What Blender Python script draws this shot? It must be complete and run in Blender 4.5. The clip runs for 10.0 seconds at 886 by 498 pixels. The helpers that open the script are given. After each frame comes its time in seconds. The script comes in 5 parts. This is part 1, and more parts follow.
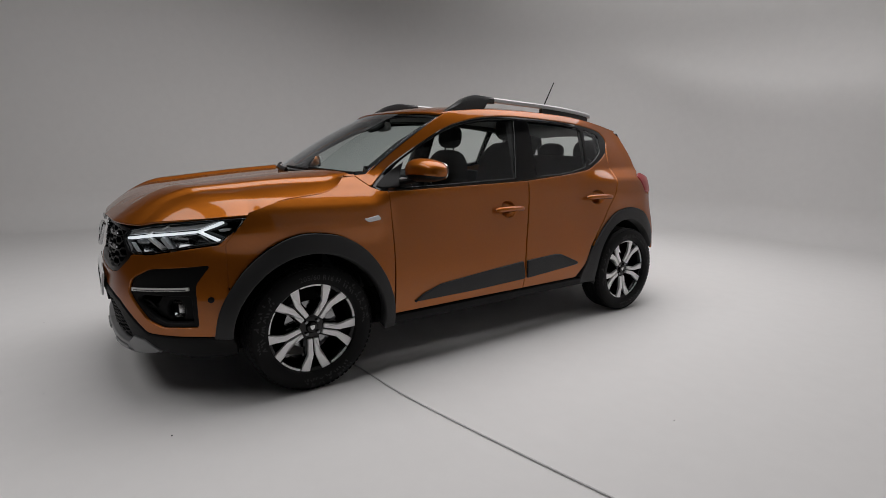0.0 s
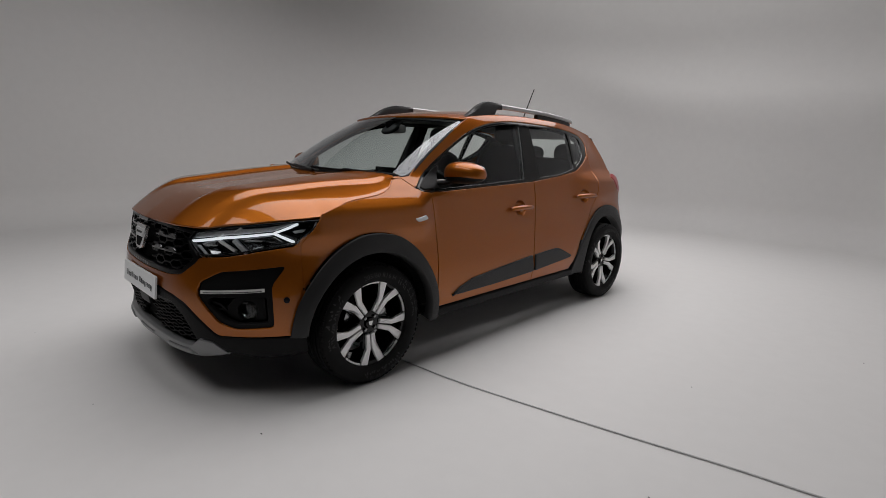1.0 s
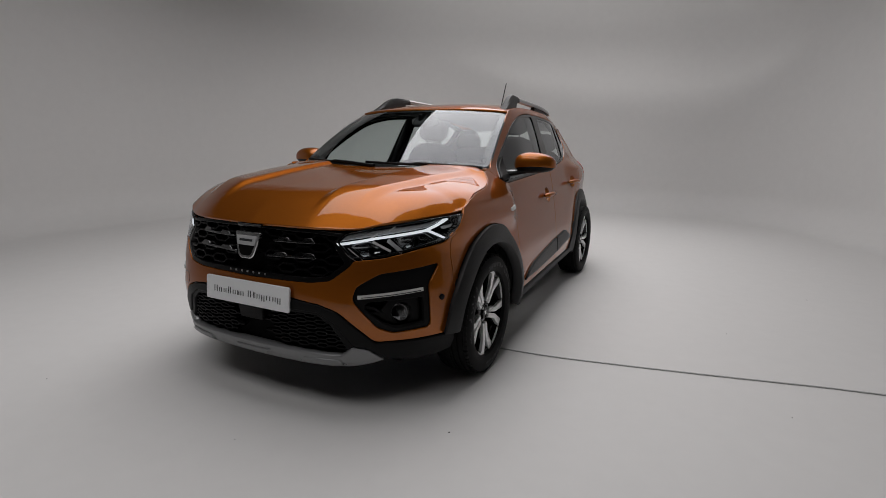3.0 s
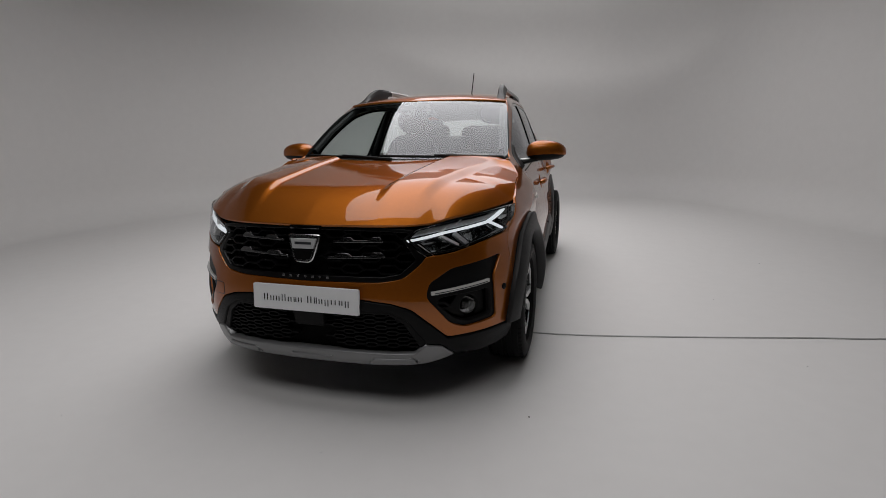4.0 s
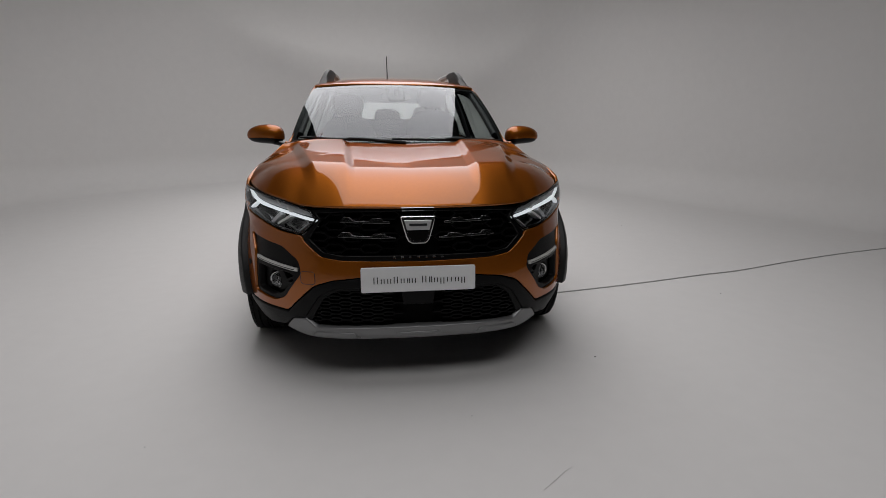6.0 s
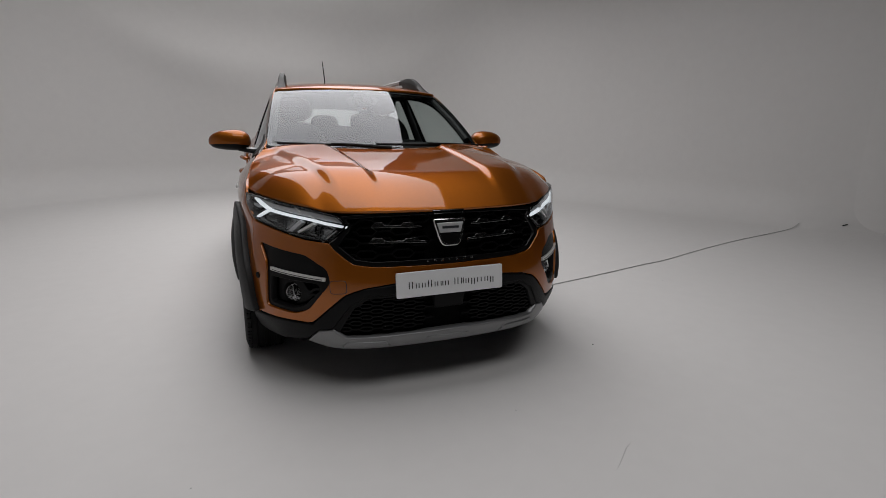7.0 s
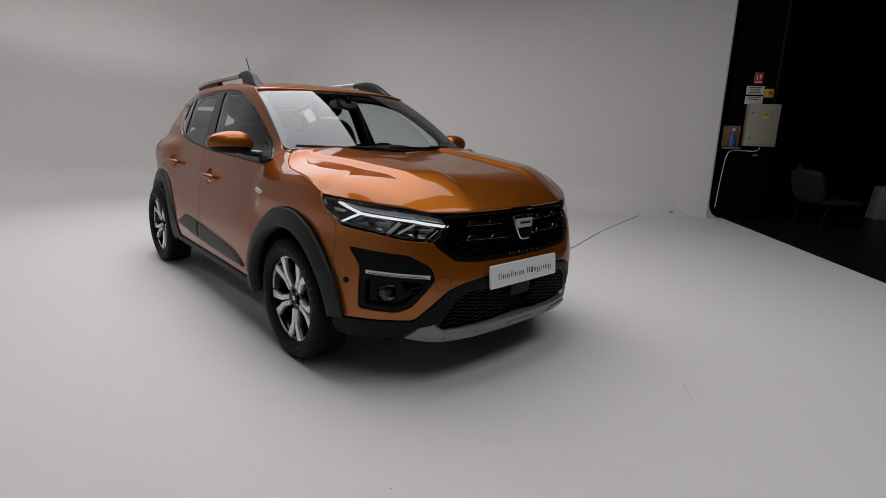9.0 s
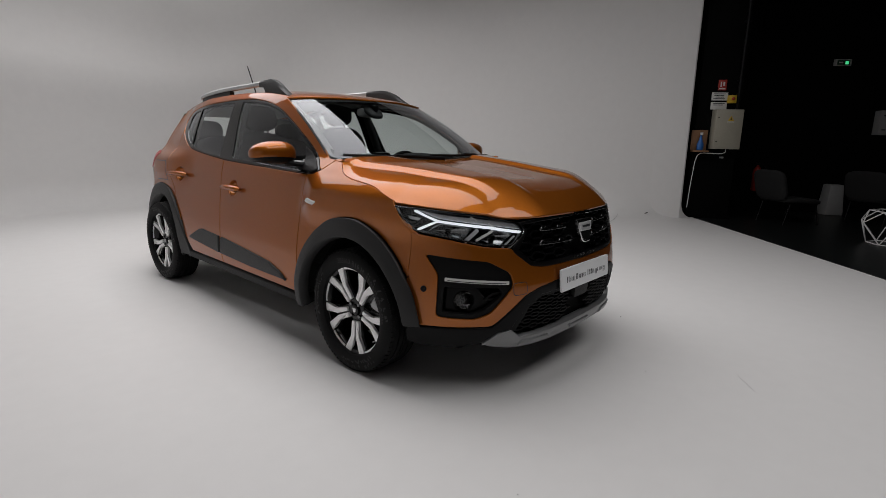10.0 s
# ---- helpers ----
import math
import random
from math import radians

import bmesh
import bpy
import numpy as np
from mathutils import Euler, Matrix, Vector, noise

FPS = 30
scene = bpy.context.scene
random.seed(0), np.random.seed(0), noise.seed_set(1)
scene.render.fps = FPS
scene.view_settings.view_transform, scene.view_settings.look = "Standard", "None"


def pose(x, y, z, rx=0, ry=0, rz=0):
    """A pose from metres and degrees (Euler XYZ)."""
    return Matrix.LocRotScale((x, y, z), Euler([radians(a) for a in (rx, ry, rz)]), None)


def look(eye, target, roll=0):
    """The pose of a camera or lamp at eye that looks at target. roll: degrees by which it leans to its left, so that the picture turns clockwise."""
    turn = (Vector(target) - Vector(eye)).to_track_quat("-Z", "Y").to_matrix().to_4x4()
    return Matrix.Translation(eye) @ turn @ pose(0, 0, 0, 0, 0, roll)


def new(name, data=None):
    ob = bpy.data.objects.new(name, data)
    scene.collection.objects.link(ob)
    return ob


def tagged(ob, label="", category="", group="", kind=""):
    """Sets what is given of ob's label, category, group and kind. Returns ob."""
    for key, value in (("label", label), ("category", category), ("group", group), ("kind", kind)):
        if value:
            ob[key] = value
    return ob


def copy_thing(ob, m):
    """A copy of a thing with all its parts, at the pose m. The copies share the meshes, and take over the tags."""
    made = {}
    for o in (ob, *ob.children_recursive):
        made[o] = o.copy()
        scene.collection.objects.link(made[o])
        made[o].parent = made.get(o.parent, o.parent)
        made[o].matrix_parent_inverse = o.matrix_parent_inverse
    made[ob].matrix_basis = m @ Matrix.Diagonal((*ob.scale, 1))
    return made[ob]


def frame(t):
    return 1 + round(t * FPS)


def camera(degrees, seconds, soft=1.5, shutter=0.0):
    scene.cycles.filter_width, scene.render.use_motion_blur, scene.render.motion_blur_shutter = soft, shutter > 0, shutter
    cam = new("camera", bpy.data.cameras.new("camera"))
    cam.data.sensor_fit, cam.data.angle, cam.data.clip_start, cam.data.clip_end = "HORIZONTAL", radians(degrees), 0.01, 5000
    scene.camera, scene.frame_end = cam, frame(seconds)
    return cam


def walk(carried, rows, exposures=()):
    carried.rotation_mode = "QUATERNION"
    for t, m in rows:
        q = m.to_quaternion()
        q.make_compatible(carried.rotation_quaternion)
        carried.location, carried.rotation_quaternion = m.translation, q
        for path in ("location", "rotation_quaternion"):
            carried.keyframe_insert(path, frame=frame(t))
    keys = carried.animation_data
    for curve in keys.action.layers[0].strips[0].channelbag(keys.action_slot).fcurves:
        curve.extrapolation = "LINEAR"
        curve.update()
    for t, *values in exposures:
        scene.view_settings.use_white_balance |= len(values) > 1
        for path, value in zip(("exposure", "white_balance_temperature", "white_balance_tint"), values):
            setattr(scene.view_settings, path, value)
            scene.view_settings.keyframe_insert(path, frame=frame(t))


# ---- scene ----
from mathutils.geometry import delaunay_2d_cdt

cam = camera(81.0, 10.0, soft=.6)
PATH = [
    (0, (3.286, -0.906, 1.228), (1.676, 0.221, 0.851), 1.1),
    (0.5, (3.169, -1.313, 1.272), (1.666, -0.05, 0.89), 1.9),
    (1, (2.963, -1.615, 1.263), (1.586, -0.218, 0.875), 2.0),
    (1.5, (2.726, -1.917, 1.277), (1.425, -0.452, 0.878), 1.9),
    (2, (2.495, -2.198, 1.272), (1.339, -0.613, 0.881), 0.9),
    (2.5, (2.178, -2.36, 1.23), (1.18, -0.671, 0.839), 0.8),
    (2.7, (2.044, -2.421, 1.223), (1.085, -0.71, 0.83), 1.0),
    (3.8, (1.318, -2.75, 1.246), (0.727, -0.889, 0.814), -0.8),
    (4, (1.197, -2.778, 1.237), (0.649, -0.905, 0.799), -1.0),
    (4.5, (0.854, -2.89, 1.239), (0.489, -0.986, 0.75), -0.2),
    (5, (0.511, -2.995, 1.239), (0.362, -1.067, 0.727), 0.5),
    (5.2, (0.362, -3.025, 1.267), (0.279, -1.096, 0.745), -1.0),
    (6.3, (-0.425, -3.097, 1.259), (-0.011, -1.202, 0.772), 1.0),
    (6.5, (-0.565, -3.051, 1.235), (-0.069, -1.172, 0.762), 0.4),
    (7, (-0.874, -2.946, 1.229), (-0.154, -1.14, 0.76), 0.7),
    (7.5, (-1.196, -2.877, 1.233), (-0.248, -1.184, 0.748), 2.0),
    (8, (-1.455, -2.768, 1.243), (-0.385, -1.143, 0.778), -0.9),
    (8.5, (-1.727, -2.584, 1.261), (-0.525, -1.056, 0.791), -0.1),
    (9, (-2.052, -2.46, 1.224), (-0.73, -1.028, 0.775), 1.8),
    (9.5, (-2.286, -2.296, 1.218), (-0.887, -0.932, 0.795), 1.6),
    (10, (-2.47, -2.048, 1.207), (-1.007, -0.75, 0.791), 1.0),
]
walk(cam, [(t, look(eye, target, roll)) for t, eye, target, roll in PATH], [(0, -.18), (1.0, -.24), (2.5, -.34), (5.0, -.42), (7.5, -.40), (10.0, -.20)])

# ---- light ----
world = bpy.data.worlds.new("studio_dark")
scene.world = world
world.use_nodes = True
world.node_tree.nodes["Background"].inputs[0].default_value = (.9, .95, 1, 1)
world.node_tree.nodes["Background"].inputs[1].default_value = .02


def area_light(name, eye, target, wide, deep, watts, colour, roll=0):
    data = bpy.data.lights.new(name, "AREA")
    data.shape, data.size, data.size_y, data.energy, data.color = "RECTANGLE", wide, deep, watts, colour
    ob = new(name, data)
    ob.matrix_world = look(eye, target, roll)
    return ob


key = area_light("overhead_softbox", (-.15, 2.5, 4.82), (-.15, 2.5 - 1.0, 4.82 - 4.0), 3.6, 7.9, 264, (1, .975, .985))
key.data.spread = radians(165)
# unseen fill lamp, added to brighten the nose and the floor before it
front_fill = area_light("front_fill_light", (0.0, -3.9, 6.3), (-.2, -.2, .4), 5.4, 2.4, 70, (1, .98, .985))
front_fill.data.spread = radians(130)
# another added fill, out of view, to lift the upper back wall of the cove
cove_fill = area_light("cove_fill_light", (-.4, 4.0, 6.9), (-.4, 7.9, 2.9), 5.0, .6, 62, (1, .98, .985))
cove_fill.data.spread = radians(125)
scene.view_settings.exposure = 0.0

# ---- materials ----


def material(name, colour, rough=.5, metal=0.0, coat=0.0, scale=40.0, vary=.12, bump=.05, bump_scale=None, spec=.5, coat_rough=.03):
    m = bpy.data.materials.new(name)
    m.use_nodes = True
    t, b = m.node_tree, m.node_tree.nodes["Principled BSDF"]
    where = t.nodes.new("ShaderNodeTexCoord").outputs["Object"]
    b.inputs["Roughness"].default_value, b.inputs["Metallic"].default_value = rough, metal
    b.inputs["Coat Weight"].default_value, b.inputs["Coat Roughness"].default_value = coat, coat_rough
    b.inputs["Specular IOR Level"].default_value = spec
    big, fine, mixed = t.nodes.new("ShaderNodeTexNoise"), t.nodes.new("ShaderNodeTexNoise"), t.nodes.new("ShaderNodeMix")
    big.inputs["Scale"].default_value, fine.inputs["Scale"].default_value = scale / 12, scale
    fine.inputs["Detail"].default_value = 4
    for n in (big, fine):
        t.links.new(where, n.inputs["Vector"])
    add = t.nodes.new("ShaderNodeMath")
    add.operation = "MULTIPLY_ADD"
    t.links.new(big.outputs["Fac"], add.inputs[0])
    add.inputs[1].default_value = .6
    t.links.new(fine.outputs["Fac"], add.inputs[2])
    mixed.data_type = "RGBA"
    mixed.inputs["A"].default_value = (*[c * (1 - vary) for c in colour], 1)
    mixed.inputs["B"].default_value = (*[min(1, c * (1 + vary)) for c in colour], 1)
    sub = t.nodes.new("ShaderNodeMath")
    sub.operation = "SUBTRACT"
    t.links.new(add.outputs[0], sub.inputs[0])
    sub.inputs[1].default_value = .3
    sub.use_clamp = True
    t.links.new(sub.outputs[0], mixed.inputs["Factor"])
    t.links.new(mixed.outputs["Result"], b.inputs["Base Color"])
    if bump:
        relief, grain = t.nodes.new("ShaderNodeBump"), t.nodes.new("ShaderNodeTexNoise")
        grain.inputs["Scale"].default_value = bump_scale or scale * 4
        t.links.new(where, grain.inputs["Vector"])
        relief.inputs["Strength"].default_value, relief.inputs["Distance"].default_value = bump, .002
        t.links.new(grain.outputs["Fac"], relief.inputs["Height"])
        t.links.new(relief.outputs["Normal"], b.inputs["Normal"])
    return m


def glass(name, tint, spec=.06, bend=5.0):
    """A thin pane: it lets the view through, tinted, and mirrors more at a slant."""
    m = bpy.data.materials.new(name)
    m.use_nodes = True
    t = m.node_tree
    t.nodes.remove(t.nodes["Principled BSDF"])
    clear, shine, both, face, power = (t.nodes.new(k) for k in ("ShaderNodeBsdfTransparent", "ShaderNodeBsdfGlossy", "ShaderNodeMixShader", "ShaderNodeLayerWeight", "ShaderNodeMath"))
    clear.inputs[0].default_value = (*tint, 1)
    shine.inputs["Color"].default_value, shine.inputs["Roughness"].default_value = (.95, .97, 1, 1), 0.0
    power.operation = "POWER"
    t.links.new(face.outputs["Facing"], power.inputs[0])
    power.inputs[1].default_value = bend
    scale = t.nodes.new("ShaderNodeMath")
    scale.operation, scale.inputs[1].default_value, scale.inputs[2].default_value = "MULTIPLY_ADD", 1 - spec, spec
    t.links.new(power.outputs[0], scale.inputs[0])
    t.links.new(scale.outputs[0], both.inputs[0])
    t.links.new(clear.outputs[0], both.inputs[1])
    t.links.new(shine.outputs[0], both.inputs[2])
    t.links.new(both.outputs[0], t.nodes["Material Output"].inputs[0])
    return m


def glowing(name, colour, power):
    m = bpy.data.materials.new(name)
    m.use_nodes = True
    b = m.node_tree.nodes["Principled BSDF"]
    b.inputs["Base Color"].default_value = (.8, .8, .8, 1)
    b.inputs["Emission Color"].default_value, b.inputs["Emission Strength"].default_value = (*colour, 1), power
    return m


PAINT = material("orange_metallic_paint", (.352, .104, .0115), .45, .85, .95, 900, .10, .02, 2500, coat_rough=.006)
PAINT.node_tree.nodes["Principled BSDF"].inputs["Coat IOR"].default_value = 1.48
PAINT.node_tree.nodes["Principled BSDF"].inputs["Specular Tint"].default_value = (.36, .27, .17, 1)
BLACK = material("black_grained_plastic", (.005, .005, .0053), .46, 0, 0, 120, .15, .15, 900, spec=.14)
CLAD = material("dark_grey_grained_plastic", (.012, .012, .0125), .50, 0, 0, 120, .12, .2, 900, spec=.42)
GLOSS = material("gloss_black", (.003, .003, .0033), .10, 0, 0, 60, .1, 0, spec=.35)
DARK = material("dark_void_plastic", (.002, .002, .002), .8, 0, 0, 60, .2, 0, spec=.1)
INTAKE = material("matt_black_mesh", (.0028, .0028, .003), .6, 0, 0, 60, .1, 0, spec=.14)
ACCENT = material("bright_accent_chrome", (.22, .222, .225), .24, 1, 0, 60, .04, 0)
GRILLE = material("gloss_black_grille", (.003, .003, .0033), .28, 0, 0, 60, .1, 0, spec=.25)
SILVER = material("satin_silver_paint", (.23, .233, .236), .42, .6, .2, 300, .06, .03)
RAIL = material("satin_rail_silver", (.43, .435, .44), .46, .35, .1, 300, .05, .03)
CHROME = material("chrome", (.66, .665, .67), .22, 1, 0, 60, .03, 0)
DULL_CHROME = material("satin_chrome", (.27, .275, .28), .14, 1, 0, 60, .05, 0)
ALLOY = material("machined_alloy", (.95, .95, .95), .42, .35, .2, 200, .04, .02)
BADGE = material("brushed_badge_metal", (.72, .725, .73), .40, .55, .2, 200, .04, .02)
RUBBER = material("tyre_rubber", (.0032, .0032, .0034), .7, 0, 0, 90, .25, .25, 500, spec=.22)
TRIM = material("interior_grey_plastic", (.028, .0285, .029), .65, 0, 0, 40, .15, 0, spec=.3)
FABRIC = material("seat_fabric", (.032, .032, .033), .9, 0, 0, 50, .2, 0)
LINING = material("pale_headliner", (.30, .30, .295), .95, 0, 0, 40, .1, 0)
PLATE = material("white_plate", (.86, .87, .88), .35, 0, .2, 60, .03, .02)
INK = material("dark_print", (.02, .022, .025), .5, 0, 0, 60, .05, 0)
RED = material("red_lamp_plastic", (.30, .005, .007), .3, 0, .0, 60, .1, 0)
CLEAR_LAMP = material("lamp_bowl_grey", (.30, .305, .31), .16, .9, 0, 60, .1, 0)
FOG_BOWL = material("fog_lamp_chrome", (.80, .805, .81), .22, .85, 0, 60, .3, 0)
FROST = material("frosted_lamp_plastic", (.62, .63, .64), .22, .25, .6, 60, .06, 0)
WHITE_LAMP = material("milky_lamp", (.72, .72, .70), .15, 0, .8, 60, .04, 0)
PANE = glass("tinted_glass", (.93, .97, .955), .05, 4.5)
SCREEN = glass("windscreen_glass", (.80, .87, .86), .076, 4.0)
LENS = glass("clear_lens", (.93, .94, .95), .05)
GLOW = glowing("daylight_strip", (.88, .95, 1), .85)


# ---- surfaces of the car's body: half shell, x >= 0, front towards -y ----
def sstep(a, b, v):
    k = np.clip((np.asarray(v, float) - a) / (b - a), 0, 1)
    return k * k * (3 - 2 * k)


def curve(xs, ys):
    """A smooth line through a few knots (cubic Hermite, shape keeping)."""
    xs, ys = np.array(xs, float), np.array(ys, float)
    h, s = np.diff(xs), np.diff(ys) / np.diff(xs)
    m = np.concatenate(([s[0]], np.where(s[:-1] * s[1:] > 0, 2 * s[:-1] * s[1:] / (s[:-1] + s[1:] + 1e-12), 0), [s[-1]]))

    def at(v):
        v = np.asarray(v, float)
        i = np.clip(np.searchsorted(xs, v) - 1, 0, len(h) - 1)
        k = np.clip((v - xs[i]) / h[i], 0, 1)
        low, high = np.minimum(v - xs[0], 0), np.maximum(v - xs[-1], 0)
        return ((1 + 2 * k) * (1 - k) ** 2 * ys[i] + k * (1 - k) ** 2 * h[i] * m[i] + k * k * (3 - 2 * k) * ys[i + 1]
                + k * k * (k - 1) * h[i] * m[i + 1] + low * m[0] + high * m[-1])
    return at


def plan_line():
    """The body's outline from above, from the middle of the nose round to the middle of the tail, by length."""
    knots = [(-.14, -.849), (0, -.852), (.14, -.849), (.30, -.838), (.44, -.810), (.56, -.755), (.66, -.675), (.74, -.59), (.797, -.50), (.843, -.40),
             (.872, -.28), (.887, -.1), (.892, .2), (.883, .6), (.862, 1.1), (.842, 1.6), (.824, 2.1), (.809, 2.5), (.790, 2.75),
             (.766, 2.95), (.702, 3.10), (.565, 3.19), (.30, 3.215), (0, 3.225), (-.3, 3.215)]
    out = []
    for (a, b, c, d) in zip(knots, knots[1:], knots[2:], knots[3:]):
        for k in np.linspace(0, 1, 12, endpoint=False):
            out.append([.5 * (2 * b[i] + (c[i] - a[i]) * k + (2 * a[i] - 5 * b[i] + 4 * c[i] - d[i]) * k * k + (3 * b[i] - a[i] - 3 * c[i] + d[i]) * k ** 3) for i in (0, 1)])
    out = np.array(out)
    run = np.concatenate(([0], np.cumsum(np.hypot(*np.diff(out, axis=0).T))))
    side = np.interp(.6, out[60:200, 1], run[60:200])
    return out, run - side + .6


PLAN, RUN = plan_line()
U_NOSE = float(RUN[0])
U_TAIL = float(np.interp(0, -PLAN[-24:, 0], RUN[-24:]))
DX, DY = np.gradient(PLAN[:, 0], RUN), np.gradient(PLAN[:, 1], RUN)
FRONT = curve([.16, .22, .27, .32, .42, .50, .62, .70, .80, .86, .90], [-.09, -.045, -.02, -.02, -.008, 0, -.012, -.026, -.045, -.06, -.085])
SIDE = curve([.18, .26, .34, .44, .55, .70, .85, .95, 1.03, 1.10, 1.2, 1.32, 1.42, 1.47, 1.51, 1.54],
             [-.06, -.025, -.008, 0, -.004, -.025, -.058, -.082, -.108, -.138, -.174, -.220, -.264, -.294, -.335, -.39])
BACK = curve([.2, .3, .45, .6, .8, 1.0, 1.2, 1.45], [-.06, -.02, 0, -.01, -.05, -.09, -.20, -.32])


def shell(u, z, out=0.0):
    """The skin of the lower body and the sides; u runs along the plan (on the side it is y), out lifts off the skin."""
    u, z = np.broadcast_arrays(np.asarray(u, float), np.asarray(z, float))
    x, y, nx, ny = np.interp(u, RUN, PLAN[:, 0]), np.interp(u, RUN, PLAN[:, 1]), np.interp(u, RUN, DY), -np.interp(u, RUN, DX)
    w, b = 1 - sstep(-1.1, -.45, u), sstep(2.75, 3.2, u)
    d = FRONT(z) * w + SIDE(z) * (1 - w) * (1 - b) + BACK(z) * b
    high = sstep(.71, .865, z) * (1 - sstep(.915, 1.025, z))
    d = d + .041 * high * sstep(-.75, -.3, u) * (1 - sstep(.33, .52, u))
    d = d + .052 * sstep(.75, .95, z) * (1 - sstep(1.0, 1.12, z)) * sstep(2.05, 2.5, u) * (1 - b)
    top = sstep(.98, 1.12, z)
    d = d - .055 * top * (1 - sstep(.35, 1.1, u)) - .09 * sstep(1.0, 1.45, z) * sstep(2.1, 2.9, u) * (1 - b)
    d = d - .02 * (1 - sstep(.225, .345, z)) * sstep(-.98, -.72, u) * (1 - sstep(-.42, -.2, u))
    d = d + out
    return np.stack([x + nx * d, y + ny * d, z], -1)

# ---- mesh helpers ----


def link(name, verts, faces, mat, parent=None, label="", sharp=40, weld=False):
    """One mesh object under a thing or a part."""
    me = bpy.data.meshes.new(name)
    verts = np.array([tuple(v) for v in verts], float)
    me.from_pydata(verts[:, :3].tolist(), [], [tuple(map(int, f)) for f in faces])
    me.shade_smooth()
    if verts.shape[1] == 6:
        me.normals_split_custom_set_from_vertices(verts[:, 3:].tolist())
    else:
        me.set_sharp_from_angle(angle=radians(sharp))
    me.materials.append(mat)
    ob = new(name, me)
    ob.parent = parent
    return tagged(ob, label)


def part(name, bm, mat, parent=None, label="", sharp=40, m=None):
    """A bmesh as one mesh object under a thing or a part."""
    me = bpy.data.meshes.new(name)
    bmesh.ops.recalc_face_normals(bm, faces=bm.faces)
    bm.to_mesh(me)
    bm.free()
    me.shade_smooth()
    me.set_sharp_from_angle(angle=radians(sharp))
    me.materials.append(mat)
    ob = new(name, me)
    ob.parent = parent
    if m is not None:
        ob.matrix_basis = m
    return tagged(ob, label)


def thing(name, m, label, category, group=""):
    ob = new(name)
    ob.matrix_basis = m
    return tagged(ob, label, category, group)


def fillet(pts, r, n=4):
    """A closed outline with its corners rounded."""
    out, pts = [], [np.array(p, float) for p in pts]
    for a, b, c in zip(pts[-1:] + pts[:-1], pts, pts[1:] + pts[:1]):
        p, q = b + (a - b) * min(.45, r / (np.linalg.norm(a - b) + 1e-9)), b + (c - b) * min(.45, r / (np.linalg.norm(c - b) + 1e-9))
        out += [(1 - k) ** 2 * p + 2 * k * (1 - k) * b + k * k * q for k in np.linspace(0, 1, n)]
    return np.array(out)


def dense(loop, step):
    out = []
    for a, b in zip(loop, np.roll(loop, -1, axis=0)):
        n = max(1, int(math.ceil(np.linalg.norm(b - a) / step)))
        out += [a + (b - a) * k / n for k in range(n) if np.linalg.norm(b - a) > 1e-6]
    return np.array(out)


def inset(loop, g):
    """Moves a closed outline inwards by g (outwards where g is negative)."""
    nxt, prv = np.roll(loop, -1, axis=0), np.roll(loop, 1, axis=0)
    turn = np.sign(np.sum(loop[:, 0] * nxt[:, 1] - nxt[:, 0] * loop[:, 1]))
    d = nxt - prv
    n = np.stack([-d[:, 1], d[:, 0]], -1) * turn
    return loop + n / (np.linalg.norm(n, axis=1, keepdims=True) + 1e-9) * g


def inside(p, loop):
    x, y = p[:, 0][:, None], p[:, 1][:, None]
    a, b = loop[None], np.roll(loop, -1, axis=0)[None]
    cross = ((a[..., 1] > y) != (b[..., 1] > y)) & (x < (b[..., 0] - a[..., 0]) * (y - a[..., 1]) / (b[..., 1] - a[..., 1] + 1e-15) + a[..., 0])
    return cross.sum(1) % 2 == 1


def flat(loops, step):
    """A fine net of triangles within the first loop and outside the others."""
    from_edges, pts = [], []
    for loop in loops:
        k = len(pts)
        pts += list(loop)
        from_edges += [(k + i, k + (i + 1) % len(loop)) for i in range(len(loop))]
    rim = np.array(pts)
    low, high = rim.min(0), rim.max(0)
    rows = []
    for j, y in enumerate(np.arange(low[1] + step * .37, high[1], step * .866)):
        xs = np.arange(low[0] + step * (.25 + .5 * (j % 2)), high[0], step)
        rows.append(np.stack([xs, np.full_like(xs, y)], -1))
    grid = np.concatenate(rows) if rows else np.zeros((0, 2))
    keep = inside(grid, loops[0])
    for hole in loops[1:]:
        keep &= ~inside(grid, hole)
    grid = grid[keep]
    if len(grid):
        grid = grid[np.array([np.min(np.sum((rim - g) ** 2, 1)) for g in grid]) > (step * .5) ** 2]
    allp = [Vector(p) for p in np.concatenate([rim, grid])]
    v, _, f, *_ = delaunay_2d_cdt(allp, from_edges, [], 0, 1e-7)
    v = np.array([tuple(p) for p in v])
    f = np.array([t for t in f if len(t) == 3])
    mid = v[f].mean(1)
    keep = inside(mid, loops[0])
    for hole in loops[1:]:
        keep &= ~inside(mid, hole)
    f = f[keep]
    e1, e2 = v[f[:, 1]] - v[f[:, 0]], v[f[:, 2]] - v[f[:, 0]]
    wrong = e1[:, 0] * e2[:, 1] - e1[:, 1] * e2[:, 0] < 0
    f[wrong] = f[wrong][:, ::-1]
    used = np.unique(f)
    back = np.full(len(v), -1)
    back[used] = np.arange(len(used))
    return v[used], back[f]


def upright(surf, ab):
    h = 2e-3
    n = np.cross(surf(ab[:, 0] + h, ab[:, 1]) - surf(ab[:, 0] - h, ab[:, 1]), surf(ab[:, 0], ab[:, 1] + h) - surf(ab[:, 0], ab[:, 1] - h))
    return n / (np.linalg.norm(n, axis=1, keepdims=True) + 1e-12)


